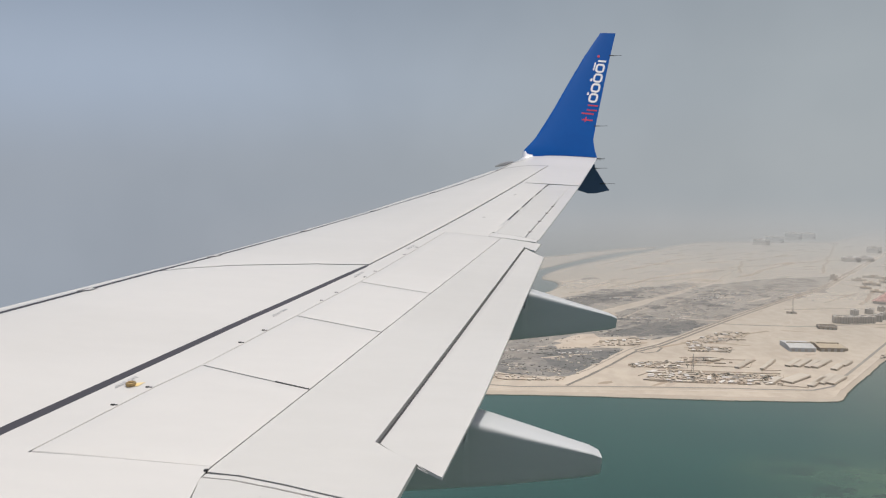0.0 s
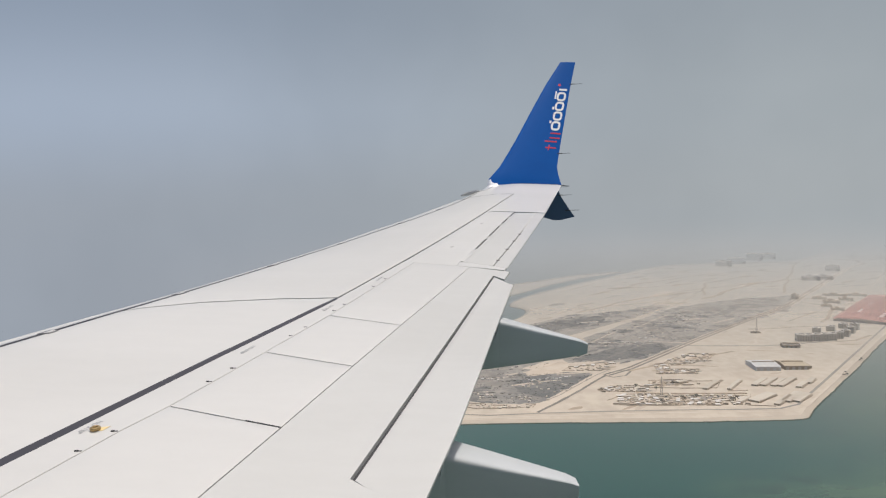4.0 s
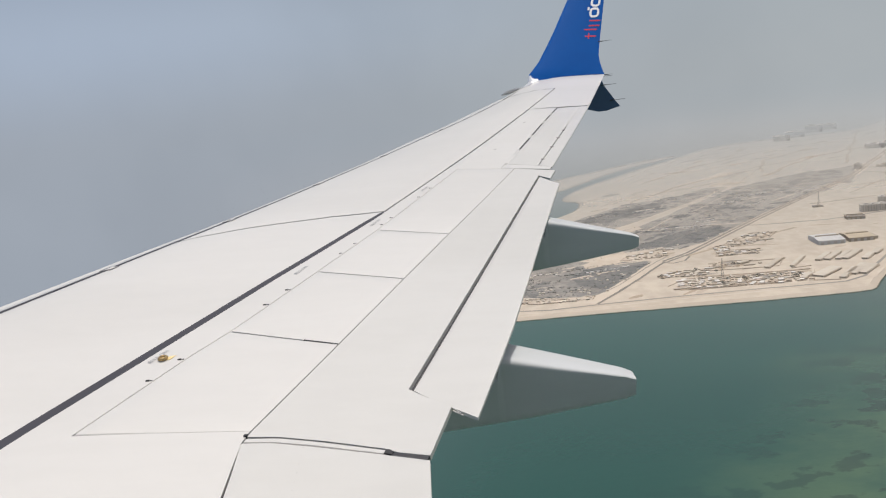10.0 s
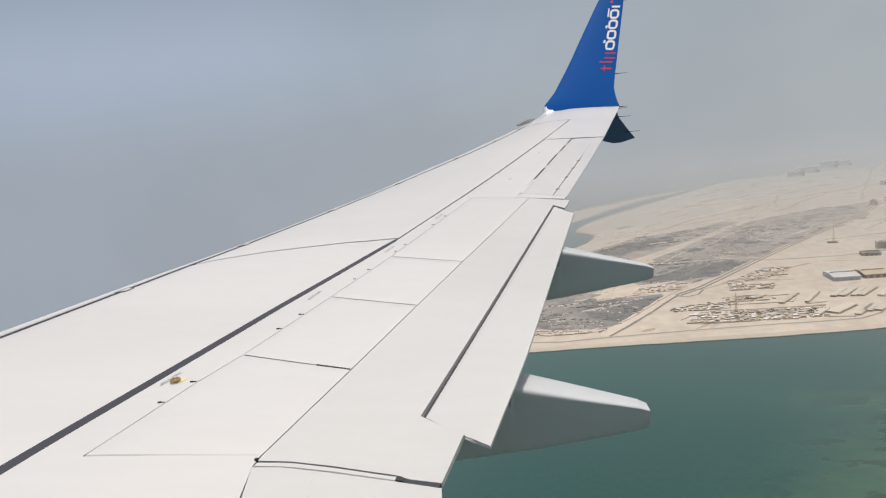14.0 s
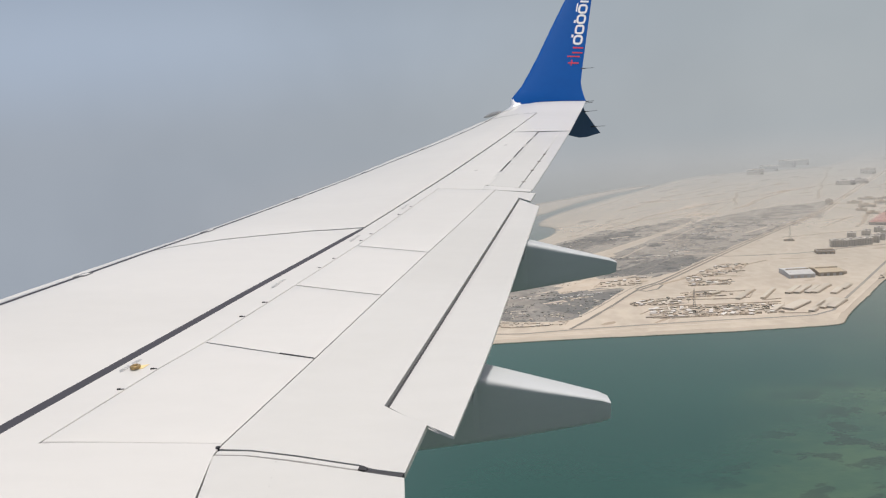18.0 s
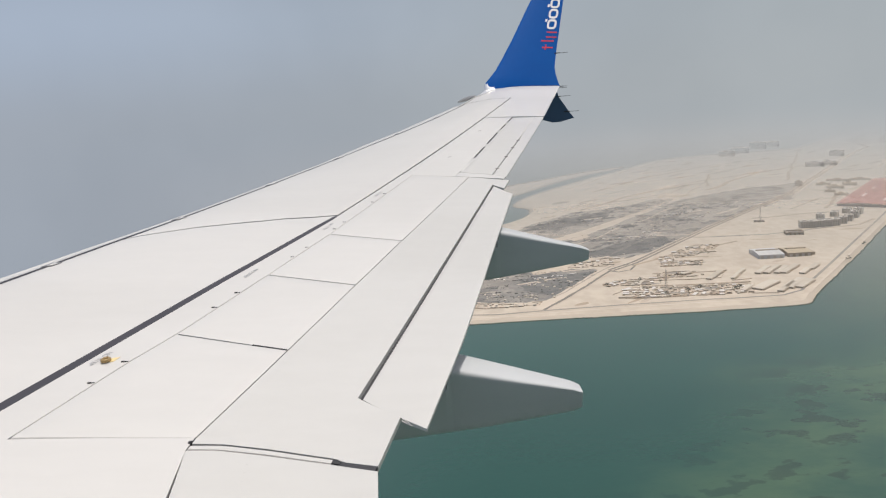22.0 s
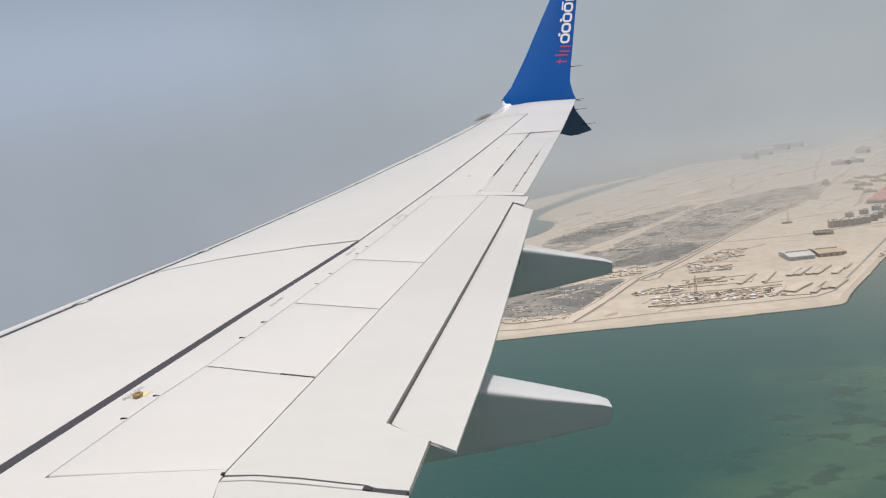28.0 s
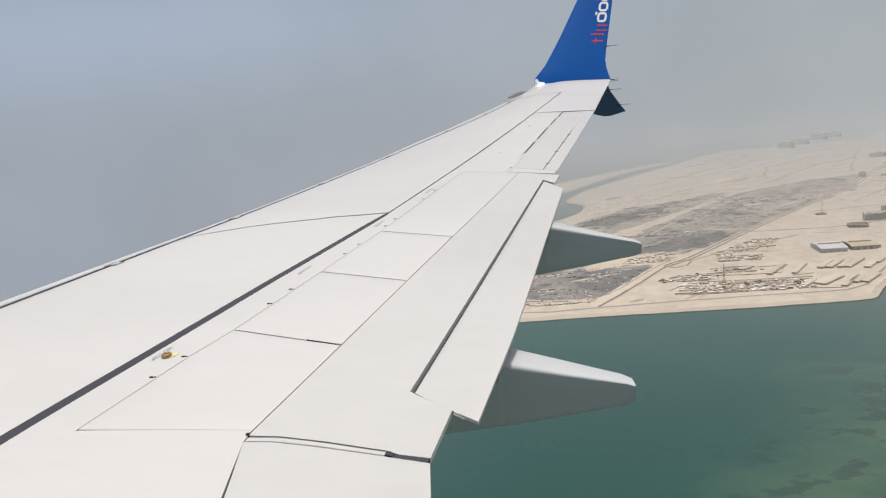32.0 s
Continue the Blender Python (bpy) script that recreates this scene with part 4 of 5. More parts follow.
def inside(p, poly):
    hit = False
    for i in range(len(poly)):
        (x0, y0), (x1, y1) = poly[i - 1], poly[i]
        if (y0 > p[1]) != (y1 > p[1]) and p[0] < (x1 - x0) * (p[1] - y0) / (y1 - y0) + x0:
            hit = not hit
    return hit


def strip(points, width, z, mat, name, parent, label="", step=30.0, amount=0.0, seed=0.0):
    line = wobbly(points, step, amount, seed, closed=False)
    bm = bmesh.new()
    prev = None
    for i, p in enumerate(line):
        d = (line[min(i + 1, len(line) - 1)] - line[max(0, i - 1)]).normalized()
        w = width * (1 + (0.35 * noise.noise(Vector((p.x * 0.05, p.y * 0.05, seed + 3))) if amount else 0.0))
        q = Vector((-d.y, d.x)) * w / 2
        now = (bm.verts.new((*(p + q), z)), bm.verts.new((*(p - q), z)))
        if prev:
            bm.faces.new((prev[1], now[1], now[0], prev[0]))
        prev = now
    return part(name, bm, mat, parent, label)


def blot(x, y, length, width, angle, seed, points=16):
    """An uneven oval outline on the ground."""
    line = []
    c, s = math.cos(angle), math.sin(angle)
    for q in range(points):
        t = 2 * math.pi * q / points
        rr = 1 + 0.5 * noise.noise(Vector((math.cos(t) * 1.6, math.sin(t) * 1.6, seed)))
        px, py = length / 2 * math.cos(t) * rr, width / 2 * math.sin(t) * rr
        line.append(Vector((x + px * c - py * s, y + px * s + py * c)))
    return line


# grey scrub flats and old village quarters
VILLAGE = [(105, 1430), (146, 1478), (214, 1542), (275, 1599), (332, 1641), (418, 1738), (512, 1854), (614, 1975), (669, 2030), (764, 2085), (821, 2122), (912, 2149), (1025, 2179), (895, 1932), (735, 1787),
           (584, 1625), (484, 1516), (397, 1423), (337, 1392), (287, 1414), (235, 1403), (170, 1343), (129, 1331), (89, 1320), (84, 1360)]
UPPER = [(190, 1707), (233, 1789), (303, 1872), (365, 1936), (426, 1946), (516, 1987), (613, 2038), (638, 2041), (539, 1911), (438, 1798), (349, 1703), (277, 1633), (204, 1583), (169, 1598)]
LOWER = [(17, 1216), (55, 1270), (77, 1313), (121, 1333), (167, 1334), (214, 1335), (261, 1335), (289, 1320), (237, 1237), (187, 1167), (151, 1153), (78, 1161), (33, 1188)]
WEST = [(-60, 1442), (11, 1532), (81, 1566), (80, 1464), (52, 1414), (4, 1366), (-39, 1339), (-62, 1349)]
EDGE = [(146, 1688), (183, 1708), (168, 1626), (142, 1578), (121, 1570)]
FAR_SCRUB = [(1669, 3027), (1988, 3218), (2705, 4078), (2546, 4206), (2068, 3664), (1717, 3266)]
for name, corners, seed in (("ground_village", VILLAGE, 2.0), ("ground_upper_quarter", UPPER, 3.0), ("ground_edge_plot", EDGE, 8.0), ("ground_lower_quarter", LOWER, 4.0), ("ground_west_plot", WEST, 5.0), ("ground_far_scrub", FAR_SCRUB, 6.0)):
    tagged(plate(name, wobbly(corners, 9.0, 11.0, seed), LAND_Z + 0.2, SCRUB), "grey scrubby ground of an old village quarter", "ground", kind="structure")

roads = thing("road", (0, 0, 0), "dusty roads across the sand", "road", kind="structure")
SPINE = [(306, 1312), (357, 1356), (403, 1410), (477, 1499), (550, 1585), (627, 1673), (743, 1802), (942, 2021), (1016, 2125), (1327, 2555), (1526, 2819), (1653, 2963), (1685, 3074), (1622, 3162)]


def beside(points, by):
    res = []
    for i, p in enumerate(points):
        d = (Vector(points[min(i + 1, len(points) - 1)]) - Vector(points[max(0, i - 1)])).normalized()
        res.append((p[0] - d.y * by, p[1] + d.x * by))
    return res


strip(SPINE, 21, LAND_Z + 0.45, PALE_TRACK, "verge", roads, amount=3.0, step=14.0)
strip(beside(SPINE, 4.5), 5.4, LAND_Z + 0.6, ASPHALT, "carriageway", roads)
strip(beside(SPINE, -4.5), 5.4, LAND_Z + 0.6, ASPHALT, "carriageway", roads)
# the spur down to the shore road, with a bank along the old quarter
SPUR = [(161, 1103), (201, 1156), (247, 1222), (280, 1274), (306, 1312)]
strip(beside(SPUR, 12.0), 18, LAND_Z + 0.42, PALE_TRACK, "verge", roads, amount=3.0, step=14.0)
strip(SPUR, 5.0, LAND_Z + 0.6, ASPHALT, "carriageway", roads, step=12.0, amount=1.0)
strip([(179, 1160), (210, 1195), (254, 1261), (294, 1319), (323, 1353)], 2.0, LAND_Z + 0.64, DRY, "roadside_bank", roads, step=10.0, amount=1.5)
# link roads of the junction
strip([(304, 1307), (315, 1295), (337, 1305), (352, 1332), (343, 1344), (316, 1329)], 3.6, LAND_Z + 0.66, ASPHALT, "link_road", roads, step=8.0, amount=0.8)
SHORE_ROAD = [(-119, 1640), (-105, 1497), (-95, 1396), (-82, 1263), (-63, 1180), (-28, 1136), (25, 1109), (94, 1095), (161, 1099), (270, 1100), (399, 1097), (422, 1094), (500, 1092), (535, 1111), (557, 1140), (634, 1235), (825, 1475), (1112, 1835), (1590, 2437)]
strip(SHORE_ROAD, 4.6, LAND_Z + 0.55, DRY, "shore_track", roads)
strip(beside(SHORE_ROAD, -13), 4, LAND_Z + 0.5, PALE_TRACK, "shore_bank", roads)
strip([(-57, 1259), (-32, 1212), (12, 1168), (81, 1138), (161, 1132), (206, 1175), (272, 1262), (299, 1298)], 4, LAND_Z + 0.55, PALE_TRACK, "inner_road", roads)
strip([(-53, 1272), (-27, 1228), (17, 1183), (84, 1152)], 2.0, LAND_Z + 0.55, DRY, "kerb_ditch", roads)
strip([(-57, 1259), (8, 1335), (108, 1446), (222, 1572), (349, 1703), (493, 1851), (614, 2006), (687, 2090), (766, 2230)], 7, LAND_Z + 0.62, SAND, "cross_track", roads, amount=7.0, step=12.0)
strip([(0, 1085), (12, 1097), (26, 1109)], 3, LAND_Z + 0.6, WET, "slipway", roads)
strip([(350, 1337), (418, 1380), (494, 1424), (583, 1474)], 7, LAND_Z + 0.58, TRACK, "cross_track", roads)
strip([(128, 1608), (191, 1620), (287, 1610), (353, 1580), (449, 1583), (535, 1562), (627, 1565)], 5, LAND_Z + 0.58, PALE_TRACK, "cross_track", roads, amount=4.0)
strip([(149, 1680), (204, 1718), (268, 1657), (330, 1641)], 5, LAND_Z + 0.58, PALE_TRACK, "cross_track", roads, amount=3.0)
strip([(-35, 1437), (8, 1451), (82, 1516), (123, 1583)], 7, LAND_Z + 0.56, PALE_TRACK, "cross_track", roads, amount=3.0)
strip([(325, 1196), (391, 1184), (487, 1178)], 6, LAND_Z + 0.5, TRACK, "cross_track", roads)
strip([(429, 1586), (484, 1561), (536, 1531), (599, 1523), (657, 1515), (720, 1524), (810, 1551)], 7, LAND_Z + 0.63, DRY, "cross_track", roads, amount=4.0, step=14.0)
strip([(700, 1692), (763, 1697), (830, 1709), (887, 1701)], 8, LAND_Z + 0.5, TRACK, "cross_track", roads, amount=4.0)
strip([(878, 1868), (937, 1878), (996, 1888)], 7, LAND_Z + 0.5, TRACK, "cross_track", roads)
strip([(730, 1545), (792, 1537), (853, 1547), (912, 1596)], 7, LAND_Z + 0.5, TRACK, "cross_track", roads)
strip([(1016, 2125), (1143, 2023), (1430, 2230)], 10, LAND_Z + 0.56, TRACK, "cross_track", roads)
strip([(761, 2150), (1016, 2437), (1230, 2552), (1327, 2555)], 14, LAND_Z + 0.56, TRACK, "cross_track", roads, amount=16.0)


def on_land(points):
    """Whether a line keeps to the dry land all along."""
    line = [Vector(a).lerp(Vector(b), k / 12) for a, b in zip(points, points[1:]) for k in range(13)]
    return all(inside((p.x + dx, p.y + dy), MAIN) for p in line for dx, dy in ((0, 0), (45, 0), (-45, 0), (0, 45), (0, -45)))


# worn hollows and spoil on the open sand beyond the quarters
for k, pts in enumerate(([(271, 1881), (310, 1906)], [(302, 1937), (353, 2009), (418, 2072)], [(332, 1956), (380, 2011), (433, 2056)], [(406, 2076), (455, 2126)], [(452, 2311), (475, 2329)], [(505, 2291), (553, 2326)], [(648, 2490), (732, 2549)],
                         [(803, 2784), (866, 2812)], [(645, 2401), (756, 2444)], [(602, 2192), (688, 2234), (799, 2296)], [(778, 2251), (832, 2353)], [(984, 2406), (1071, 2494)], [(921, 2374), (969, 2413)], [(877, 2162), (915, 2172)], [(568, 2098), (671, 2154)],
                         [(470, 2054), (565, 2088)], [(407, 2012), (457, 2038)], [(274, 2035), (317, 2073)], [(788, 2171), (809, 2188)], [(500, 2204), (566, 2255)], [(117, 1508), (71, 1460)])):
    strip(pts, (9.0, 5.0, 12.0)[k % 3], LAND_Z + 0.43, (TRACK, DRY, BEACH)[k % 3], "worn_hollow", roads, step=9.0, amount=9.0, seed=80.0 + k)
# faint wheel tracks over the open sand
for k, pts in enumerate(([(570, 1433), (665, 1576), (745, 1688)],
                         [(379, 1959), (522, 2118), (825, 2357), (1112, 2485)], [(474, 2262), (665, 2485), (952, 2708), (1207, 2803)], [(410, 2357), (602, 2612), (889, 2963)], [(793, 2230), (889, 2485), (1112, 2676)],
                         [(1016, 2230), (1207, 2612), (1430, 3027)], [(1367, 2389), (1590, 2708), (1908, 3122)], [(889, 1752), (1032, 1959), (984, 2055)], [(665, 2708), (1016, 2947), (1430, 3186)])):
    if on_land(pts):
        strip(pts, 5.0 if k < 1 else 9.0, LAND_Z + 0.4, TRACK if k % 3 else PALE_TRACK, "worn_track", roads, step=22.0, amount=11.0, seed=20.0 + k)

# ---- unseen fuselage, added behind the window to keep low sky light off the fairings ----
rows = []
for i in range(33):
    x = -4 + 20 * i / 32
    rows.append([Vector((x, 1.88 * math.sin(q), 1.22 + 1.88 * math.cos(q))) for q in (2 * math.pi * k / 40 for k in range(40))])
tagged(part("unseen_fuselage", skin(rows, closed=True, caps=True), UNDER, smooth=True), "unseen plain pale grey fuselage, added to block low sky light", "fuselage", kind="structure")

# ---- things on the land ----
rnd = random.Random(7)


def somewhere(poly, r):
    xs, ys_ = [p[0] for p in poly], [p[1] for p in poly]
    while True:
        p = (r.uniform(min(xs), max(xs)), r.uniform(min(ys_), max(ys_)))
        if inside(p, poly):
            return p


# pale lanes, darker thickets and bare patches that divide the old quarters
lanes = random.Random(4)
quarter = thing("ground_lanes", (0, 0, 0), "pale dusty lanes and darker plots in the old quarters", "ground", kind="structure")


def lane(poly, start, way, width, mat):
    """A lane from start along way, kept where it runs inside the quarter."""
    run = []
    for k in range(160):
        p = Vector(start) + Vector(way) * (8.0 * k)
        p += Vector((-way[1], way[0])) * (14.0 * noise.noise(Vector((p.x * 0.006, p.y * 0.006, start[0]))))
        if inside(p, poly) and noise.noise(Vector((p.x * 0.009, p.y * 0.009, start[1]))) > 0.02:
            run.append((p.x, p.y))
        else:
            if len(run) > 4:
                strip(run, width, LAND_Z + 0.36, mat, "lane", quarter, step=16.0, amount=2.0, seed=start[0])
            run = []
    if len(run) > 4:
        strip(run, width, LAND_Z + 0.36, mat, "lane", quarter, step=16.0, amount=2.0, seed=start[0])


ALONG, ACROSS = (0.654, 0.756), (-0.80, 0.60)
for k in range(11):
    off = 22 + 36 * k + lanes.uniform(-10, 10)
    lane(VILLAGE, (188 - 0.756 * off, 1242 + 0.654 * off), ALONG, lanes.choice((2.0, 2.8, 3.6)), PALE_TRACK if k % 3 == 0 else DRY)
for k in range(16):
    on = 66 * k + lanes.uniform(-18, 18)
    lane(VILLAGE, (360 + 0.654 * on, 1409 + 0.756 * on), ACROSS, lanes.choice((2.0, 2.6, 3.4)), PALE_TRACK if k % 4 == 0 else DRY)
for k in range(9):
    lane(UPPER, (238 + 64 * k, 1550 + 74 * k), ACROSS, 2.4, DRY if k % 2 else PALE_TRACK)
for k in range(7):
    lane(LOWER, (60, 1130 + 30 * k), (0.99, 0.10), 2.2, PALE_TRACK if k % 3 == 0 else DRY)
for k in range(330):
    poly = (VILLAGE, UPPER, LOWER, VILLAGE, VILLAGE)[k % 5]
    x, y = somewhere(poly, lanes)
    a = radians(lanes.choice((-6, 4, 14, 40)) + lanes.uniform(-8, 8))
    plate("plot", blot(x, y, lanes.uniform(12, 46), lanes.uniform(8, 30), a, k * 1.7), LAND_Z + 0.24 + 0.0005 * k, (PLOT, THICKET, DRY, PLOT, THICKET, PLOT, DRY)[k % 7], parent=quarter)
for corners in ([(171, 1314), (226, 1313), (282, 1311), (230, 1225), (185, 1179), (145, 1219), (140, 1268)], [(106, 1435), (171, 1496), (272, 1587), (271, 1548), (237, 1458), (183, 1425), (114, 1385)],
                [(207, 1732), (294, 1839), (384, 1893), (455, 1918), (411, 1823), (287, 1727)], [(271, 1439), (365, 1525), (478, 1576), (477, 1524), (392, 1435), (327, 1416)]):
    plate("plot", wobbly(corners, 9.0, 9.0, 8.0), LAND_Z + 0.40, THICKET, parent=quarter)
# bare sand left open between the quarters
for corners in ([(179, 1347), (211, 1402), (260, 1414), (266, 1375), (249, 1343), (213, 1330), (177, 1317)], [(285, 1604), (332, 1641), (333, 1612), (295, 1581)]):
    plate("pale_plot", wobbly(corners, 6.0, 6.0, 18.0), LAND_Z + 0.44, SAND, parent=quarter)
# small bare building plots
for pts, w in (([(362, 1820), (391, 1829), (408, 1832)], 9), ([(142, 1259), (173, 1271), (179, 1261)], 7), ([(188, 1277), (219, 1285)], 6), ([(226, 1327), (259, 1331), (280, 1336)], 7), ([(261, 1392), (296, 1412), (328, 1421)], 8), ([(437, 1579), (459, 1581)], 6), ([(464, 1607), (481, 1610)], 6),
               ([(186, 1366), (230, 1420), (257, 1426)], 26), ([(210, 1366), (238, 1381)], 22), ([(600, 1819), (645, 1841)], 8), ([(42, 1187), (71, 1166), (110, 1156)], 5), ([(258, 1356), (312, 1376), (337, 1392)], 7), ([(41, 1310), (76, 1322)], 6), ([(653, 1778), (725, 1834)], 7)):
    strip(pts, w, LAND_Z + 0.46, PALE_TRACK, "pale_plot", quarter, step=8.0, amount=5.0, seed=w * 3.0)


def quad_box(bm, w0, w1, d0, d1, z0, z1, inset_=0.0):
    """A box whose top is drawn in a little."""
    i = inset_
    v = [bm.verts.new(p) for p in ((w0, d0, z0), (w1, d0, z0), (w1, d1, z0), (w0, d1, z0), (w0 + i, d0 + i, z1), (w1 - i, d0 + i, z1), (w1 - i, d1 - i, z1), (w0 + i, d1 - i, z1))]
    for f in ((3, 2, 1, 0), (4, 5, 6, 7), (0, 1, 5, 4), (1, 2, 6, 5), (2, 3, 7, 6), (3, 0, 4, 7)):
        bm.faces.new([v[j] for j in f])
    return bm


def apartment(at_, turn, storeys=4):
    """A block of flats: walls with upright bays, windows floor by floor, a parapet, a stair head and tanks on the roof."""
    b = thing("apartment_block", at_, "grey-brown concrete block of flats with a flat roof", "apartment block", "blocks by the shore road", turn=turn)
    h = 3.2 * storeys
    part("wall_body", box(-8, 8, -9, 9, 0, h), CONCRETE, b)
    for x in (-6.4, -2.2, 2.2, 6.4):
        part("bay", box(x - 1.1, x + 1.1, -9.9, -9.0, 0.4, h - 0.4), PALE_CONCRETE, b, "upright projecting bay")
    for k in range(storeys):
        for x in (-4.3, 0.0, 4.3):
            part("window", box(x - 0.8, x + 0.8, -9.06, -8.9, 3.2 * k + 1.0, 3.2 * k + 2.4), DARK_GLASS, b, "shaded window")
        part("side_window", box(-8.06, -7.9, -5.0, 5.0, 3.2 * k + 1.1, 3.2 * k + 2.3), DARK_GLASS, b, "shaded windows in the side wall")
    bm = bmesh.new()
    for q in ((-8.2, 8.2, -9.2, -8.8), (-8.2, 8.2, 8.8, 9.2), (-8.2, -7.8, -8.8, 8.8), (7.8, 8.2, -8.8, 8.8)):
        add_box(bm, *q, h, h + 1.0)
    part("parapet", bm, PALE_CONCRETE, b)
    part("stair_head", box(-2.5, 2.5, -1, 4, h, h + 2.6), CONCRETE, b)
    part("water_tank", rod((5, 4, h), (5, 4, h + 1.8), 1.2, n=10), PALE_CONCRETE, b)
    return b


first_block = apartment((749, 1559, LAND_Z), -14)
for x, y, a in ((763, 1556, -14), (780, 1558, -12), (798, 1560, -14), (815, 1562, -20), (837, 1576, -30), (860, 1596, -38), (889, 1629, -38), (916, 1664, -40)):
    copy_thing(first_block, pose(x, y, LAND_Z, 0, 0, a))
second_block = apartment((825, 1645, LAND_Z), -30, 3)
for x, y, a in ((861, 1657, -34), (901, 1683, -38)):
    copy_thing(second_block, pose(x, y, LAND_Z, 0, 0, a))


def shed(name, at_, turn, length, depth, h, rise_, wall, roof, label, bays=7):
    """A long hall, its ridge along its length: roof sheets bay by bay, a raised ridge vent, gables and roller doors."""
    b = thing(name, at_, label, "warehouse", turn=turn)
    part("wall_body", box(-length / 2, length / 2, -depth / 2, depth / 2, 0, h), wall, b)
    for k in range(bays):
        x0, x1 = -length / 2 - 0.6 + (length + 1.2) * k / bays + 0.1, -length / 2 - 0.6 + (length + 1.2) * (k + 1) / bays - 0.1
        for s in (-1, 1):
            bm = bmesh.new()
            e = s * (depth / 2 + 0.8)
            v = [bm.verts.new(p) for p in ((x0, e, h), (x1, e, h), (x1, 0, h + rise_), (x0, 0, h + rise_), (x0, e, h + 0.3), (x1, e, h + 0.3), (x1, 0, h + rise_ + 0.3), (x0, 0, h + rise_ + 0.3))]
            for f in ((0, 1, 2, 3), (4, 5, 6, 7), (0, 1, 5, 4), (1, 2, 6, 5), (2, 3, 7, 6), (3, 0, 4, 7)):
                bm.faces.new([v[i] for i in f])
            part("roof_sheet", bm, roof, b)
    part("ridge_vent", quad_box(bmesh.new(), -length * 0.44, length * 0.46, -1.3, 1.3, h + rise_, h + rise_ + 2.0, 0.3), BROWN_WALL, b, "dark raised vent along the ridge")
    for k in range(4):
        x = -length / 2 + length * (k + 0.5) / 4
        part("door", box(x - 2.5, x + 2.5, -depth / 2 - 0.15, -depth / 2 + 0.05, 0, h * 0.75), PALE_CONCRETE, b, "shut roller door")
    for s in (-1, 1):
        bm = bmesh.new()
        v = [[bm.verts.new(p) for p in ((x, -depth / 2, h), (x, depth / 2, h), (x, 0, h + rise_))] for x in (s * length / 2, s * (length / 2 - 0.3))]
        bm.faces.new(v[0]), bm.faces.new(v[1][::-1])
        for i in range(3):
            bm.faces.new((v[0][i], v[0][(i + 1) % 3], v[1][(i + 1) % 3], v[1][i]))
        part("gable", bm, wall, b)
    return b


shed("warehouse", (582, 1342, LAND_Z), -4, 42, 52, 6.6, 2.4, ROOF_GREY, PALE_ROOF, "pale grey steel warehouse with a raised ridge vent")
tan_shed = shed("warehouse", (631, 1341, LAND_Z), -4, 40, 46, 6.4, 2.4, BROWN_WALL, ROOF_TAN, "brown-walled shed with a pale tan roof")
part("lean_to", box(20.2, 28, -16, 20, 0, 5.0), BROWN_WALL, tan_shed, "low brown lean-to")
shed("workshop", (704, 1504, LAND_Z), -12, 32, 22, 5.0, 1.4, BROWN_WALL, ROOF_DULL, "small dark workshop alone on the sand", bays=4)

# the great red-roofed hall along the shore
hall = thing("red_roofed_hall", (1108, 1911, LAND_Z), "long low hall with a faded red sheet roof marked in white", "market hall", turn=-39)
part("wall_body", box(-54, 54, -223, 223, 0, 5.5), CONCRETE, hall)
for k in range(20):
    y0, y1 = -226 + 22.6 * k + 0.4, -226 + 22.6 * (k + 1) - 0.4
    for s in (-1, 1):
        bm = bmesh.new()
        v = [bm.verts.new(p) for p in ((s * 57, y0, 5.5), (s * 57, y1, 5.5), (0, y1, 9.0), (0, y0, 9.0), (s * 57, y0, 6.1), (s * 57, y1, 6.1), (0, y1, 9.6), (0, y0, 9.6))]
        for f in ((0, 1, 2, 3), (4, 5, 6, 7), (0, 1, 5, 4), (1, 2, 6, 5), (2, 3, 7, 6), (3, 0, 4, 7)):
            bm.faces.new([v[i] for i in f])
        part("roof_sheet", bm, ROOF_RED, hall)
# white marks on the roof, as plain bars
for x, y, w, l in ((32, -153, 8, 32), (32, -108, 8, 22), (41, -130, 22, 6), (32, -64, 8, 35), (32, -19, 8, 19), (43, 3, 19, 6), (32, 41, 8, 38), (32, 95, 8, 25), (32, 140, 8, 32), (-22, -95, 6, 48), (-22, 32, 6, 57)):
    bm = bmesh.new()
    v = [bm.verts.new((x + a * w / 2, y + b * l / 2, 9.6 - abs(x + a * w / 2) * 3.5 / 57 + c)) for c in (0.06, 0.4) for a, b in ((-1, -1), (1, -1), (1, 1), (-1, 1))]
    for f in ((4, 5, 6, 7), (0, 1, 5, 4), (1, 2, 6, 5), (2, 3, 7, 6), (3, 0, 4, 7)):
        bm.faces.new([v[i] for i in f])
    part("roof_mark", bm, ROOF_WHITE, hall, "white painted bar on the red roof")
for k in range(9):
    y = -204 + 51 * k
    part("side_bay", box(58, 76, y - 16, y + 16, 0, 6 + 2 * (k % 3)), CONCRETE if k % 2 else OLD_WALL, hall, "grey service bay along the hall")


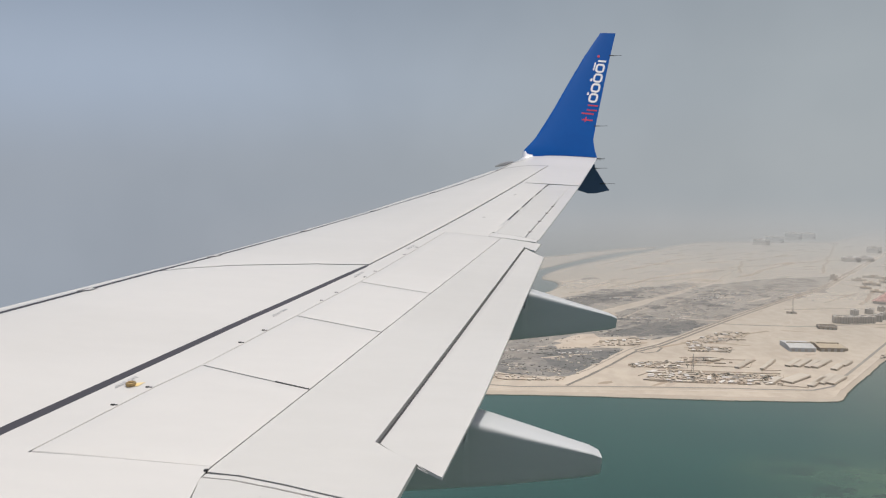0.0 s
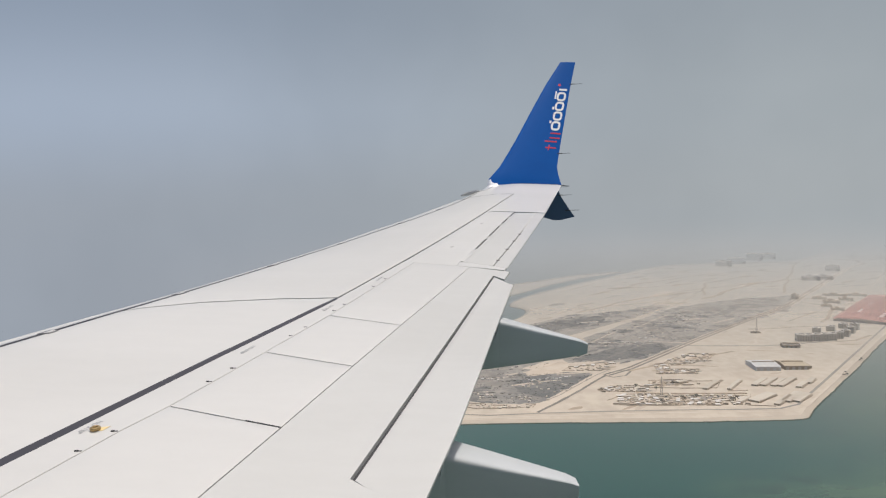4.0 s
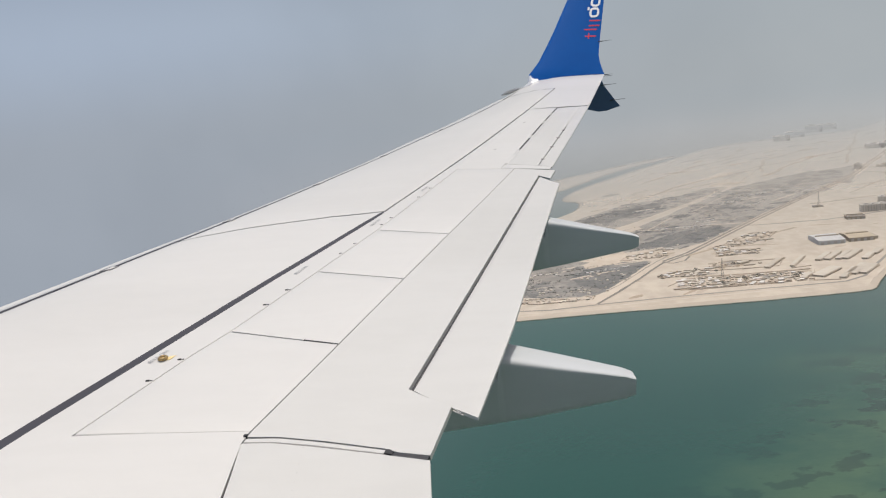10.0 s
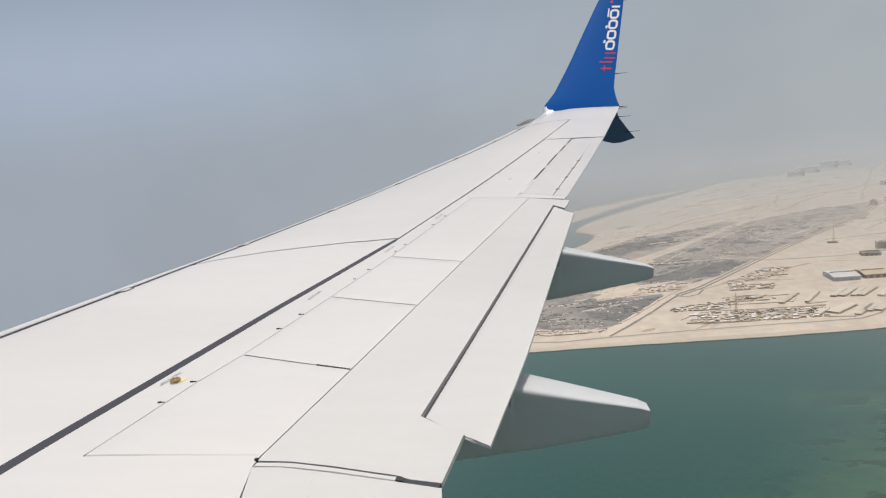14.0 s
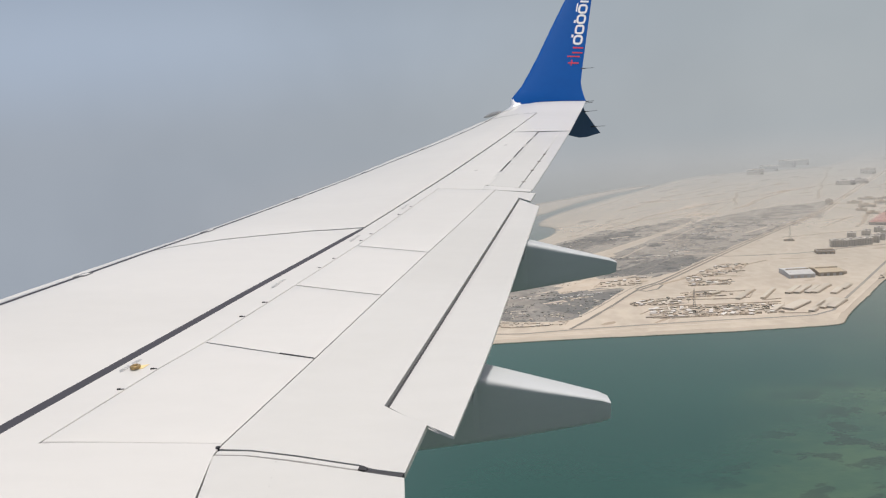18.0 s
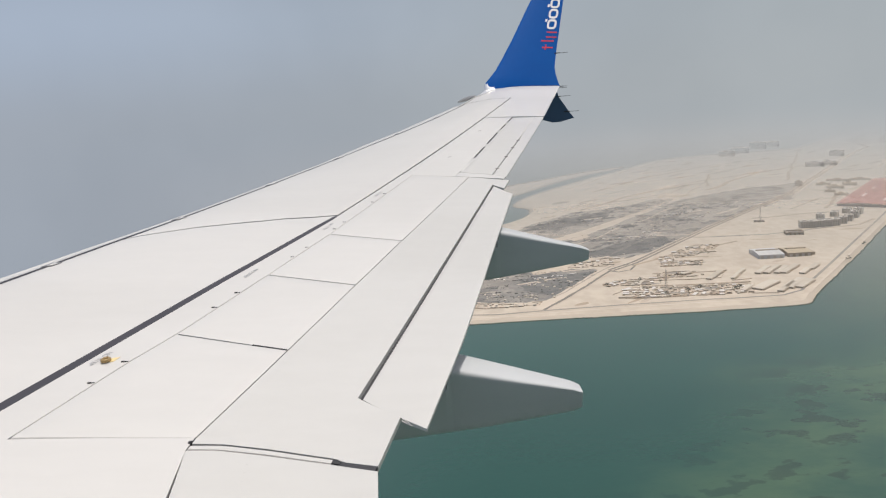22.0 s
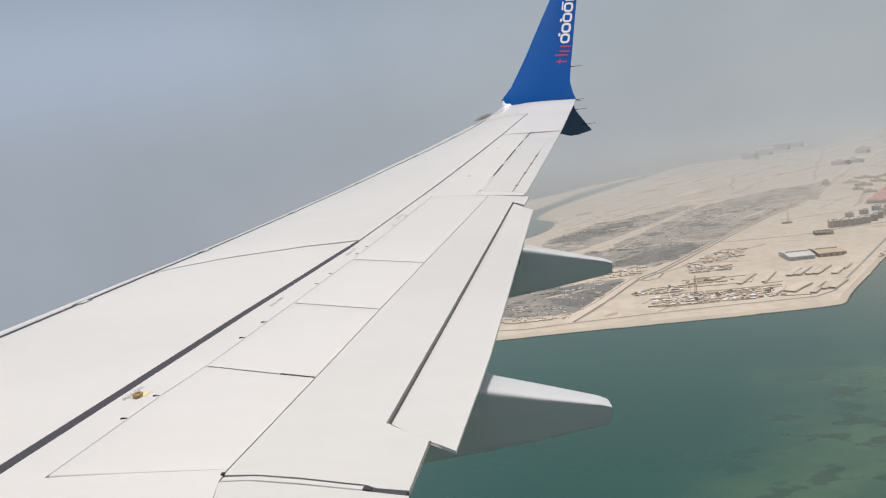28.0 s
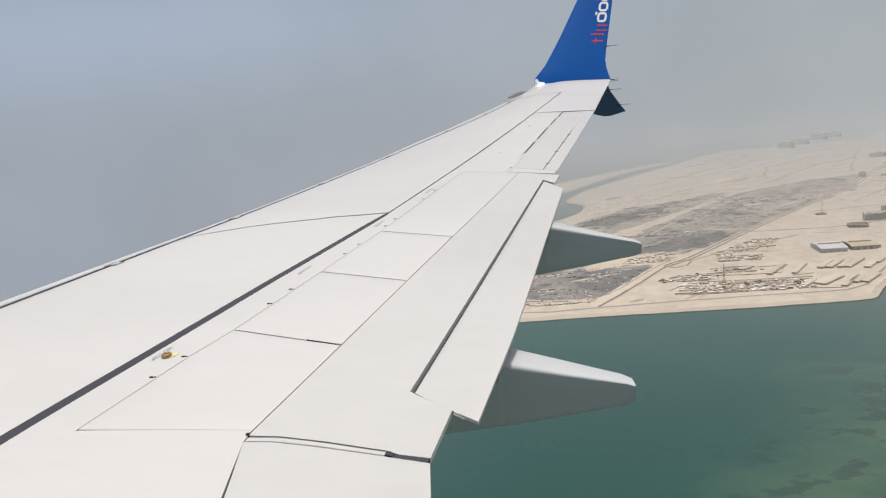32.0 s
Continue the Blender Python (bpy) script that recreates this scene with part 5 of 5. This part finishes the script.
# long barrack rows on the corner of the land
def barrack(at_, turn, length, width=8.0):
    b = thing("barrack_row", at_, "low beige barrack row with a flat sandy roof", "barrack", "barrack rows on the corner", turn=turn)
    part("wall_body", box(-length / 2, length / 2, -width / 2, width / 2, 0, 2.5), PALE_WALL, b)
    part("roof", box(-length / 2 - 0.5, length / 2 + 0.5, -width / 2 - 0.5, width / 2 + 0.5, 2.5, 2.9), PALE_WALL, b)
    part("veranda", box(-length / 2, length / 2, -width / 2 - 1.8, -width / 2, 1.9, 2.1), TAN_WALL, b, "shaded veranda roof")
    part("step_wall", box(-length / 2, length / 2, -width / 2 - 1.9, -width / 2 - 1.6, 0, 0.7), TAN_WALL, b)
    for k in range(max(2, int(length / 9))):
        x = -length / 2 + length * (k + 0.5) / max(2, int(length / 9))
        part("door", box(x - 0.6, x + 0.6, -width / 2 - 0.12, -width / 2 + 0.05, 0, 2.1), DARK_GLASS, b, "shaded doorway")
    return b


ROWS_AT = [(532, 1239, 50, 52, 8), (547, 1239, 48, 58, 8), (560, 1234, 49, 53, 7), (574, 1235, 47, 63, 9), (488, 1227, 55, 69, 5), (499, 1149, 42, 58, 16), (523, 1133, 49, 63, 7), (543, 1148, 48, 62, 12), (554, 1143, 47, 54, 12), (589, 1215, 50, 38, 8), (614, 1239, 49, 36, 8), (466, 1139, 48, 34, 7), (451, 1228, 52, 58, 7), (413, 1252, 26, 19, 8)]
for x, y, a, l, w in ROWS_AT:
    barrack((x, y, LAND_Z), a, l, w)


# houses of the yards: walls, a flat roof with a rim, a door
def hut(at_, turn, w, d, h, wall, roof, label):
    b = thing("yard_house", at_, label, "house", "yard houses by the beach road", turn=turn)
    part("wall_body", box(-w / 2, w / 2, -d / 2, d / 2, 0, h), wall, b)
    part("roof", quad_box(bmesh.new(), -w / 2 - 0.3, w / 2 + 0.3, -d / 2 - 0.3, d / 2 + 0.3, h, h + 0.45, 0.15), roof, b)
    part("door", box(-0.6, 0.6, -d / 2 - 0.12, -d / 2 + 0.05, 0, h * 0.85), DARK_GLASS, b, "shaded doorway")
    if w > 8:
        part("annex", box(w / 2, w / 2 + 2.6, -d / 2 + 0.8, d / 2 - 0.6, 0, h * 0.78), wall, b, "lower annex")
    return b


kinds = [hut((295, 1177, LAND_Z), -6, 9, 5, 1.9, PALE_WALL, ROOF_WHITE, "pale plaster house with a whitewashed flat roof"),
         hut((305, 1175, LAND_Z), -6, 16, 4, 1.8, TAN_WALL, PALE_WALL, "long tan house row with a pale flat roof"),
         hut((312, 1148, LAND_Z), 30, 5, 4, 1.8, PALE_WALL, PALE_WALL, "small tan hut with a pale flat roof"),
         hut((313, 1167, LAND_Z), -6, 7, 4, 1.8, BROWN_WALL, TAN_WALL, "small brown hut with a tan roof")]
YARDS = [([(303, 1189), (372, 1177), (357, 1124), (282, 1134)], 44), ([(374, 1177), (445, 1168), (423, 1116), (359, 1124)], 30), ([(446, 1168), (482, 1165), (457, 1117), (425, 1119)], 14),
         ([(271, 1219), (301, 1240), (356, 1237), (342, 1200), (276, 1208)], 30), ([(438, 1409), (496, 1463), (544, 1458), (496, 1387), (434, 1372)], 28), ([(405, 1351), (471, 1337), (455, 1306), (390, 1314)], 22),
         ([(363, 1267), (419, 1272), (403, 1236), (359, 1237)], 7), ([(256, 1377), (323, 1406), (339, 1392), (306, 1346), (239, 1350)], 22), ([(42, 1171), (107, 1145), (165, 1147), (158, 1129), (79, 1130), (34, 1153)], 18), ([(419, 1264), (480, 1261), (455, 1212), (399, 1215)], 3),
         ([(404, 1378), (435, 1400), (426, 1355), (400, 1352)], 6), ([(476, 1159), (490, 1170), (468, 1115), (460, 1116)], 2)]
spots = []
for yard, count in YARDS:
    tries = 0
    while count and tries < 3000:
        tries += 1
        p = somewhere(yard, rnd)
        if all((p[0] - q[0]) ** 2 + ((p[1] - q[1]) * 0.8) ** 2 > (52 if yard is not YARDS[8][0] else 40) for q in spots):
            spots.append(p)
            count -= 1
            copy_thing(kinds[2 if yard is YARDS[8][0] else rnd.choice((0, 0, 1, 2, 2, 3, 3, 3))], pose(*p, LAND_Z, 0, 0, rnd.choice((-10, -9, -8, 82, 50)) + rnd.uniform(-9, 9)) @ Matrix.Diagonal((rnd.uniform(0.55, 1.25), rnd.uniform(0.6, 1.3), rnd.uniform(0.75, 1.05), 1)))


def wall_line(pts, h, thick, mat, parent):
    for a, b in zip(pts, pts[1:]):
        a, b = Vector(a), Vector(b)
        d = (b - a).normalized()
        q = Vector((-d.y, d.x)) * thick / 2
        bm = bmesh.new()
        v = [bm.verts.new((*(p + o), z)) for z in (LAND_Z, LAND_Z + h) for p, o in ((a, q), (a, -q), (b, -q), (b, q))]
        for f in ((4, 5, 6, 7), (0, 1, 5, 4), (1, 2, 6, 5), (2, 3, 7, 6), (3, 0, 4, 7)):
            bm.faces.new([v[i] for i in f])
        part("wall_run", bm, mat, parent)


# walls round the yards, with gaps for their gates
for yard, count in YARDS:
    w = thing("yard_wall", (0, 0, 0), "low brown yard wall with gaps for the gates", "wall")
    n = len(yard)
    for i in range(n):
        a, b = Vector(yard[i]), Vector(yard[(i + 1) % n])
        cuts = [0.0, rnd.uniform(0.2, 0.45), rnd.uniform(0.5, 0.8), 1.0]
        for c0, c1 in ((cuts[0], cuts[1]), (cuts[1] + 0.06, cuts[2]), (cuts[2] + 0.05, cuts[3])):
            if rnd.random() < 0.8:
                wall_line([a.lerp(b, c0), a.lerp(b, c1)], rnd.uniform(0.9, 1.5), 0.5, (BROWN_WALL, TAN_WALL)[rnd.random() < 0.4], w)
for pts in ([(324, 1192), (486, 1174)], [(273, 1158), (304, 1189)], [(285, 1130), (347, 1123), (427, 1119)], [(410, 1258), (481, 1256), (439, 1208)], [(346, 1224), (435, 1212)], [(464, 1113), (499, 1104)], [(465, 1192), (496, 1194)], [(393, 1310), (460, 1309)], [(454, 1177), (488, 1177)]):
    w = thing("yard_wall", (0, 0, 0), "long low brown wall across the sand", "wall")
    wall_line(wobbly(pts, 14.0, 2.5, pts[0][0], closed=False), 1.1, 0.6, TAN_WALL, w)
# rubble and short wall ends lying among the houses
heaps = thing("rubble_heaps", (0, 0, 0), "brown heaps of rubble and spoil among the yards", "rubble", kind="stuff")
verts, faces = [], []
for k in range(190):
    yard = YARDS[rnd.choice((0, 0, 0, 1, 1, 1, 2, 3, 3, 4, 5, 6, 8))][0]
    x, y = somewhere(yard, rnd)
    l, w, h, a = rnd.uniform(3, 13), rnd.uniform(1.0, 3.0), rnd.uniform(0.5, 1.5), radians(rnd.choice((-7, -7, 50, 84)) + rnd.uniform(-12, 12))
    n = len(verts)
    for q in range(8):
        t = 2 * math.pi * q / 8
        px, py = l / 2 * math.cos(t) * rnd.uniform(0.8, 1.1), w / 2 * math.sin(t) * rnd.uniform(0.8, 1.1)
        verts.append((x + px * math.cos(a) - py * math.sin(a), y + px * math.sin(a) + py * math.cos(a), LAND_Z + 0.2))
    verts += [(x - math.cos(a) * l * 0.2, y - math.sin(a) * l * 0.2, LAND_Z + h), (x + math.cos(a) * l * 0.2, y + math.sin(a) * l * 0.2, LAND_Z + h * 0.9)]
    faces += [(n + q, n + (q + 1) % 8, n + (9 if q in (0, 1, 6, 7) else 8)) for q in range(8)] + [(n + 2, n + 9, n + 8), (n + 6, n + 8, n + 9)]
me = bpy.data.meshes.new("mesh")
me.from_pydata(verts, [], faces)
me.materials.append(BROWN_WALL)
pile = new("heap", me)
pile.parent = heaps
lines = random.Random(21)
for k in range(20):
    x, y = lines.uniform(262, 1556), lines.uniform(1398, 3063)
    a = radians(lines.choice((49, 52, -12, -20, 20)) + lines.uniform(-8, 8))
    l = lines.uniform(64, 240)
    ends_ = [(x - math.cos(a) * l / 2, y - math.sin(a) * l / 2), (x, y), (x + math.cos(a) * l / 2, y + math.sin(a) * l / 2)]
    if on_land(ends_) and not any(inside(p, q) for p in ends_ for q in (VILLAGE, UPPER)):
        strip(ends_, lines.uniform(2.2, 5.0), LAND_Z + 0.4, (TRACK, DRY, PALE_TRACK, TRACK)[k % 4], "worn_track", roads, step=20.0, amount=8.0, seed=60.0 + k)

# lattice masts
mast = thing("lattice_mast", (358, 1176, LAND_Z), "slim grey lattice mast", "mast")
for s in ((-1, -1), (1, -1), (1, 1), (-1, 1)):
    part("leg", rod((s[0] * 1.6, s[1] * 1.6, 0), (s[0] * 0.3, s[1] * 0.3, 30), 0.2, 0.12, 6), STEEL, mast)
for k in range(10):
    z = 1.0 + 2.8 * k
    r = mix(1.55, 0.4, z / 30)
    bm = bmesh.new()
    for a, b in (((-1, -1), (1, -1)), ((1, -1), (1, 1)), ((1, 1), (-1, 1)), ((-1, 1), (-1, -1))):
        rod((a[0] * r, a[1] * r, z), (b[0] * r * 0.9, b[1] * r * 0.9, z + 2.0), 0.08, n=4, bm=bm)
    part("brace", bm, STEEL, mast)
copy_thing(mast, pose(705, 1662, LAND_Z, 0, 0, 20))
hut((697, 1650, LAND_Z), -12, 18, 7, 3.0, BROWN_WALL, ROOF_DULL, "dark low hut at the foot of the mast")


# big buildings far off in the haze
def far_block(x, y, turn, w, d, h, label, wall=CONCRETE, roof=PALE_CONCRETE):
    b = thing("far_building", (x, y, LAND_Z), label, "building", turn=turn)
    part("wall_body", box(-w / 2, w / 2, -d / 2, d / 2, 0, h), wall, b)
    part("roof", box(-w / 2 - 0.5, w / 2 + 0.5, -d / 2 - 0.5, d / 2 + 0.5, h, h + 1.2), roof, b)
    part("roof_house", box(-w * 0.2, w * 0.1, -d * 0.2, d * 0.3, h + 1.2, h + 4.2), wall, b)
    part("lean_to", box(w * 0.3, w * 0.5, -d / 2 - 6.0, -d / 2 - 0.1, 0, h * 0.5), wall, b)
    return b


for x, y, a, w, d, h, l, wall in ((1132, 2982, -20, 58, 40, 17, "hazy brown-grey building far off", BROWN_WALL), (1212, 3063, -20, 66, 40, 20, "hazy pale building far off", CONCRETE),
                                  (1332, 3184, -20, 60, 50, 24, "wide hazy brown-grey building far off", BROWN_WALL), (1409, 3227, -20, 50, 50, 19, "wide hazy brown-grey building far off", BROWN_WALL),
                                  (1231, 2505, -14, 50, 30, 12, "flat-roofed pale building beside the road", OLD_WALL), (1280, 2518, -14, 46, 30, 12, "flat-roofed pale building beside the road", OLD_WALL),
                                  (1430, 2755, -30, 46, 36, 17, "grey building by the road bend", OLD_WALL), (999, 2116, -30, 17, 15, 12, "small square tower at the scrub's corner", BROWN_WALL)):
    far_block(x, y, a, w, d, h, l, wall, ROOF_WHITE if "flat-roofed" in l else PALE_CONCRETE)
# yards and stores behind the red hall
for x, y, w, d, h in ((1059, 2040, 40, 24, 5), (1116, 2077, 34, 20, 5), (1015, 1980, 24, 16, 4), (1013, 1921, 30, 16, 4), (1061, 2107, 36, 14, 4), (1184, 2149, 50, 14, 4), (1127, 2156, 60, 12, 4)):
    far_block(x, y, -24, w, d, h, "low store shed behind the red hall", TAN_WALL, PALE_WALL)


def scatter_boxes(name, polys, count, sizes, heights, mat, label, category, seed):
    """Many low houses of the old quarter, joined."""
    r = random.Random(seed)
    verts, faces = [], []
    made = tries = 0
    while made < count and tries < count * 30:
        tries += 1
        p = somewhere(polys[made % len(polys)], r)
        if noise.noise(Vector((p[0] * 0.0125, p[1] * 0.0125, seed))) < -0.02:
            continue
        made += 1
        w, d, h = r.uniform(*sizes) / 2, r.uniform(*sizes) / 3, r.uniform(*heights)
        a = radians(r.choice((-12, -8, 78, 52)) + r.uniform(-6, 6))
        c, s = math.cos(a), math.sin(a)
        n = len(verts)
        for z in (LAND_Z, LAND_Z + h):
            for x, y in ((-w, -d), (w, -d), (w, d), (-w, d)):
                verts.append((p[0] + c * x - s * y, p[1] + s * x + c * y, z))
        faces += [tuple(n + i for i in f) for f in ((4, 5, 6, 7), (0, 1, 5, 4), (1, 2, 6, 5), (2, 3, 7, 6), (3, 0, 4, 7))]
    me = bpy.data.meshes.new(name)
    me.from_pydata(verts, [], faces)
    me.materials.append(mat)
    return tagged(new(name, me), label, category, kind="stuff")


def row_of_houses(a, b):
    """A row of small whitewashed houses, joined."""
    r = random.Random(a[0])
    a, b = Vector(a), Vector(b)
    n = max(3, int((b - a).length / 8))
    bm = bmesh.new()
    for k in range(n):
        p = a.lerp(b, (k + r.uniform(0.2, 0.8)) / n) + Vector((r.uniform(-1, 1), r.uniform(-6, 6)))
        w, d = r.uniform(1.6, 3.4), r.uniform(1.5, 2.6)
        quad_box(bm, p.x - w, p.x + w, p.y - d, p.y + d, LAND_Z, LAND_Z + r.uniform(1.6, 2.3), 0.1)
    return tagged(new("house_row", mesh_of(bm, ROOF_WHITE)), "short row of small whitewashed houses", "houses", kind="stuff")


scatter_boxes("old_houses", [VILLAGE, VILLAGE, UPPER, LOWER, LOWER], 150, (4, 8), (1.0, 1.7), OLD_WALL, "low grey houses of the old quarter", "houses", 3)
scatter_boxes("pale_houses", [VILLAGE, UPPER, LOWER, EDGE], 190, (3, 7), (1.0, 1.8), PALE_WALL, "pale roofs among the grey houses", "houses", 5)
# short rows of whitewashed houses
for a, b in (((353, 1806), (404, 1816)), ((210, 1292), (247, 1308)), ((444, 1619), (481, 1631)), ((419, 1571), (463, 1586)), ((168, 1286), (212, 1296)), ((353, 1580), (422, 1577)), ((194, 1676), (238, 1694)), ((170, 1585), (214, 1561)), ((122, 1557), (174, 1571)),
             ((76, 1303), (130, 1298)), ((66, 1438), (94, 1466)), ((-72, 1381), (-60, 1329)), ((546, 1801), (617, 1831)), ((610, 1870), (673, 1888)), ((569, 1744), (622, 1761))):
    row_of_houses(a, b)


def scatter_bushes(name, polys, count, size, label, seed):
    """Dusty bushes: low clumps with uneven outline, joined."""
    r = random.Random(seed)
    verts, faces = [], []
    made = tries = 0
    while made < count and tries < count * 40:
        tries += 1
        p = somewhere(polys[made % len(polys)], r)
        if noise.noise(Vector((p[0] * 0.019, p[1] * 0.019, seed + 9.0))) < -0.05:
            continue
        made += 1
        s = r.uniform(*size)
        for k in range(3):
            o = (p[0] + r.uniform(-s, s) * 0.9, p[1] + r.uniform(-s, s) * 0.6, LAND_Z + s * 0.45)
            n = len(verts)
            ring = [(o[0] + s * r.uniform(0.4, 0.8) * math.cos(q * math.pi / 3), o[1] + s * r.uniform(0.4, 0.8) * math.sin(q * math.pi / 3), o[2] + r.uniform(-0.2, 0.2) * s) for q in range(6)]
            verts += [(o[0], o[1], o[2] + s * r.uniform(0.4, 0.8)), (o[0], o[1], LAND_Z)] + ring
            for q in range(6):
                faces += [(n, n + 2 + q, n + 2 + (q + 1) % 6), (n + 1, n + 2 + (q + 1) % 6, n + 2 + q)]
    me = bpy.data.meshes.new(name)
    me.from_pydata(verts, [], faces)
    me.materials.append(TREE)
    return tagged(new(name, me), label, "bushes", kind="stuff")


scatter_bushes("village_bushes", [VILLAGE, VILLAGE, LOWER, WEST], 1700, (0.5, 1.2), "dusty dark bushes between the old houses", 11)
scatter_bushes("far_bushes", [FAR_SCRUB], 120, (1.5, 3), "dark bushes on the far scrub", 13)
scatter_bushes("yard_bushes", [y[0] for y in YARDS[:6]], 46, (0.9, 1.9), "dusty bushes among the yards", 15)
scatter_bushes("shore_bushes", [[(658, 1243), (700, 1296), (706, 1291), (662, 1238)], [(768, 1379), (789, 1404), (787, 1394), (766, 1369)], [(-130, 1119), (28, 1088), (31, 1101), (-79, 1129)]], 27, (0.9, 1.8), "sparse bushes on the beach sand", 17)


def tree(at_, h, seed, label="dusty dark tree with a broad crown"):
    """A short tapered trunk with limbs under a crown of many leaf clumps."""
    r = random.Random(seed)
    b = thing("tree", at_, label, "tree", "trees in the yards")
    bm = rod((0, 0, 0), (0.1, 0, h * 0.5), 0.28, 0.16, 7)
    for k in range(5):
        a = 2 * math.pi * k / 5 + r.uniform(-0.3, 0.3)
        rod((0.1, 0, h * 0.42), (h * 0.3 * math.cos(a), h * 0.3 * math.sin(a), h * r.uniform(0.62, 0.8)), 0.12, 0.05, 5, bm)
    part("trunk", bm, BARK, b)
    verts, faces = [], []
    for k in range(90):
        a, q = r.uniform(0, 2 * math.pi), r.uniform(0, 1) ** 0.5
        c = Vector((h * 0.52 * q * math.cos(a), h * 0.52 * q * math.sin(a), h * (0.55 + 0.42 * (1 - q * q) * r.uniform(0.3, 1) + r.uniform(-0.06, 0.06))))
        s = h * r.uniform(0.05, 0.10)
        n = len(verts)
        verts += [tuple(c + Vector((r.uniform(-s, s), r.uniform(-s, s), r.uniform(-s, s)))) for _ in range(5)]
        faces += [(n, n + 1, n + 2), (n, n + 2, n + 3), (n, n + 3, n + 4), (n + 1, n + 3, n + 4)]
    me = bpy.data.meshes.new("mesh")
    me.from_pydata(verts, [], faces)
    me.materials.append(TREE)
    crown = new("crown", me)
    crown.parent = b
    return b


grown = tree((451, 1137, LAND_Z), 7.0, 31)
for x, y in ((457, 1143), (446, 1135), (381, 1142), (382, 1152), (347, 1135), (404, 1158), (333, 1227), (359, 1207), (396, 1241), (276, 1208)):
    copy_thing(grown, pose(x, y, LAND_Z, 0, 0, rnd.uniform(0, 360)))

# worn streaks and spoil on the open sand
streaks = thing("ground_streaks", (0, 0, 0), "darker worn streaks on the open sand", "ground", kind="structure")
for k in range(110):
    x, y = rnd.uniform(238, 1567), rnd.uniform(1987, 3200)
    if not on_land([(x - 60, y - 30), (x + 60, y + 40)]):
        continue
    plate("streak", blot(x, y, rnd.uniform(30, 120), rnd.uniform(10, 34), radians(rnd.uniform(5, 50)), k * 3.1, 18), LAND_Z + 0.26 + 0.0005 * k, (TRACK, PALE_TRACK, DRY, BEACH, SCRUB)[k % 5], parent=streaks)
for k in range(60):
    x, y = rnd.uniform(-109, 982), rnd.uniform(1058, 1614)
    if not on_land([(x, y - 12), (x, y)]) or inside((x, y), VILLAGE) or inside((x, y), LOWER):
        continue
    plate("streak", blot(x, y, rnd.uniform(14, 60), rnd.uniform(4, 12), radians(rnd.uniform(-20, 50)), k * 2.3 + 50, 14), LAND_Z + 0.26 + 0.0008 * k, (TRACK, BEACH)[k % 2], parent=streaks)
for k in range(130):
    x, y = somewhere(YARDS[(0, 0, 1, 1, 3, 4, 5, 6)[k % 8]][0], rnd)
    plate("streak", blot(x, y, rnd.uniform(8, 40), rnd.uniform(4, 12), radians(rnd.choice((-7, 50)) + rnd.uniform(-10, 10)), k * 4.3 + 90, 12), LAND_Z + 0.30 + 0.001 * k, (TRACK, DRY, TRACK, PALE_TRACK, DRY)[k % 5], parent=streaks)
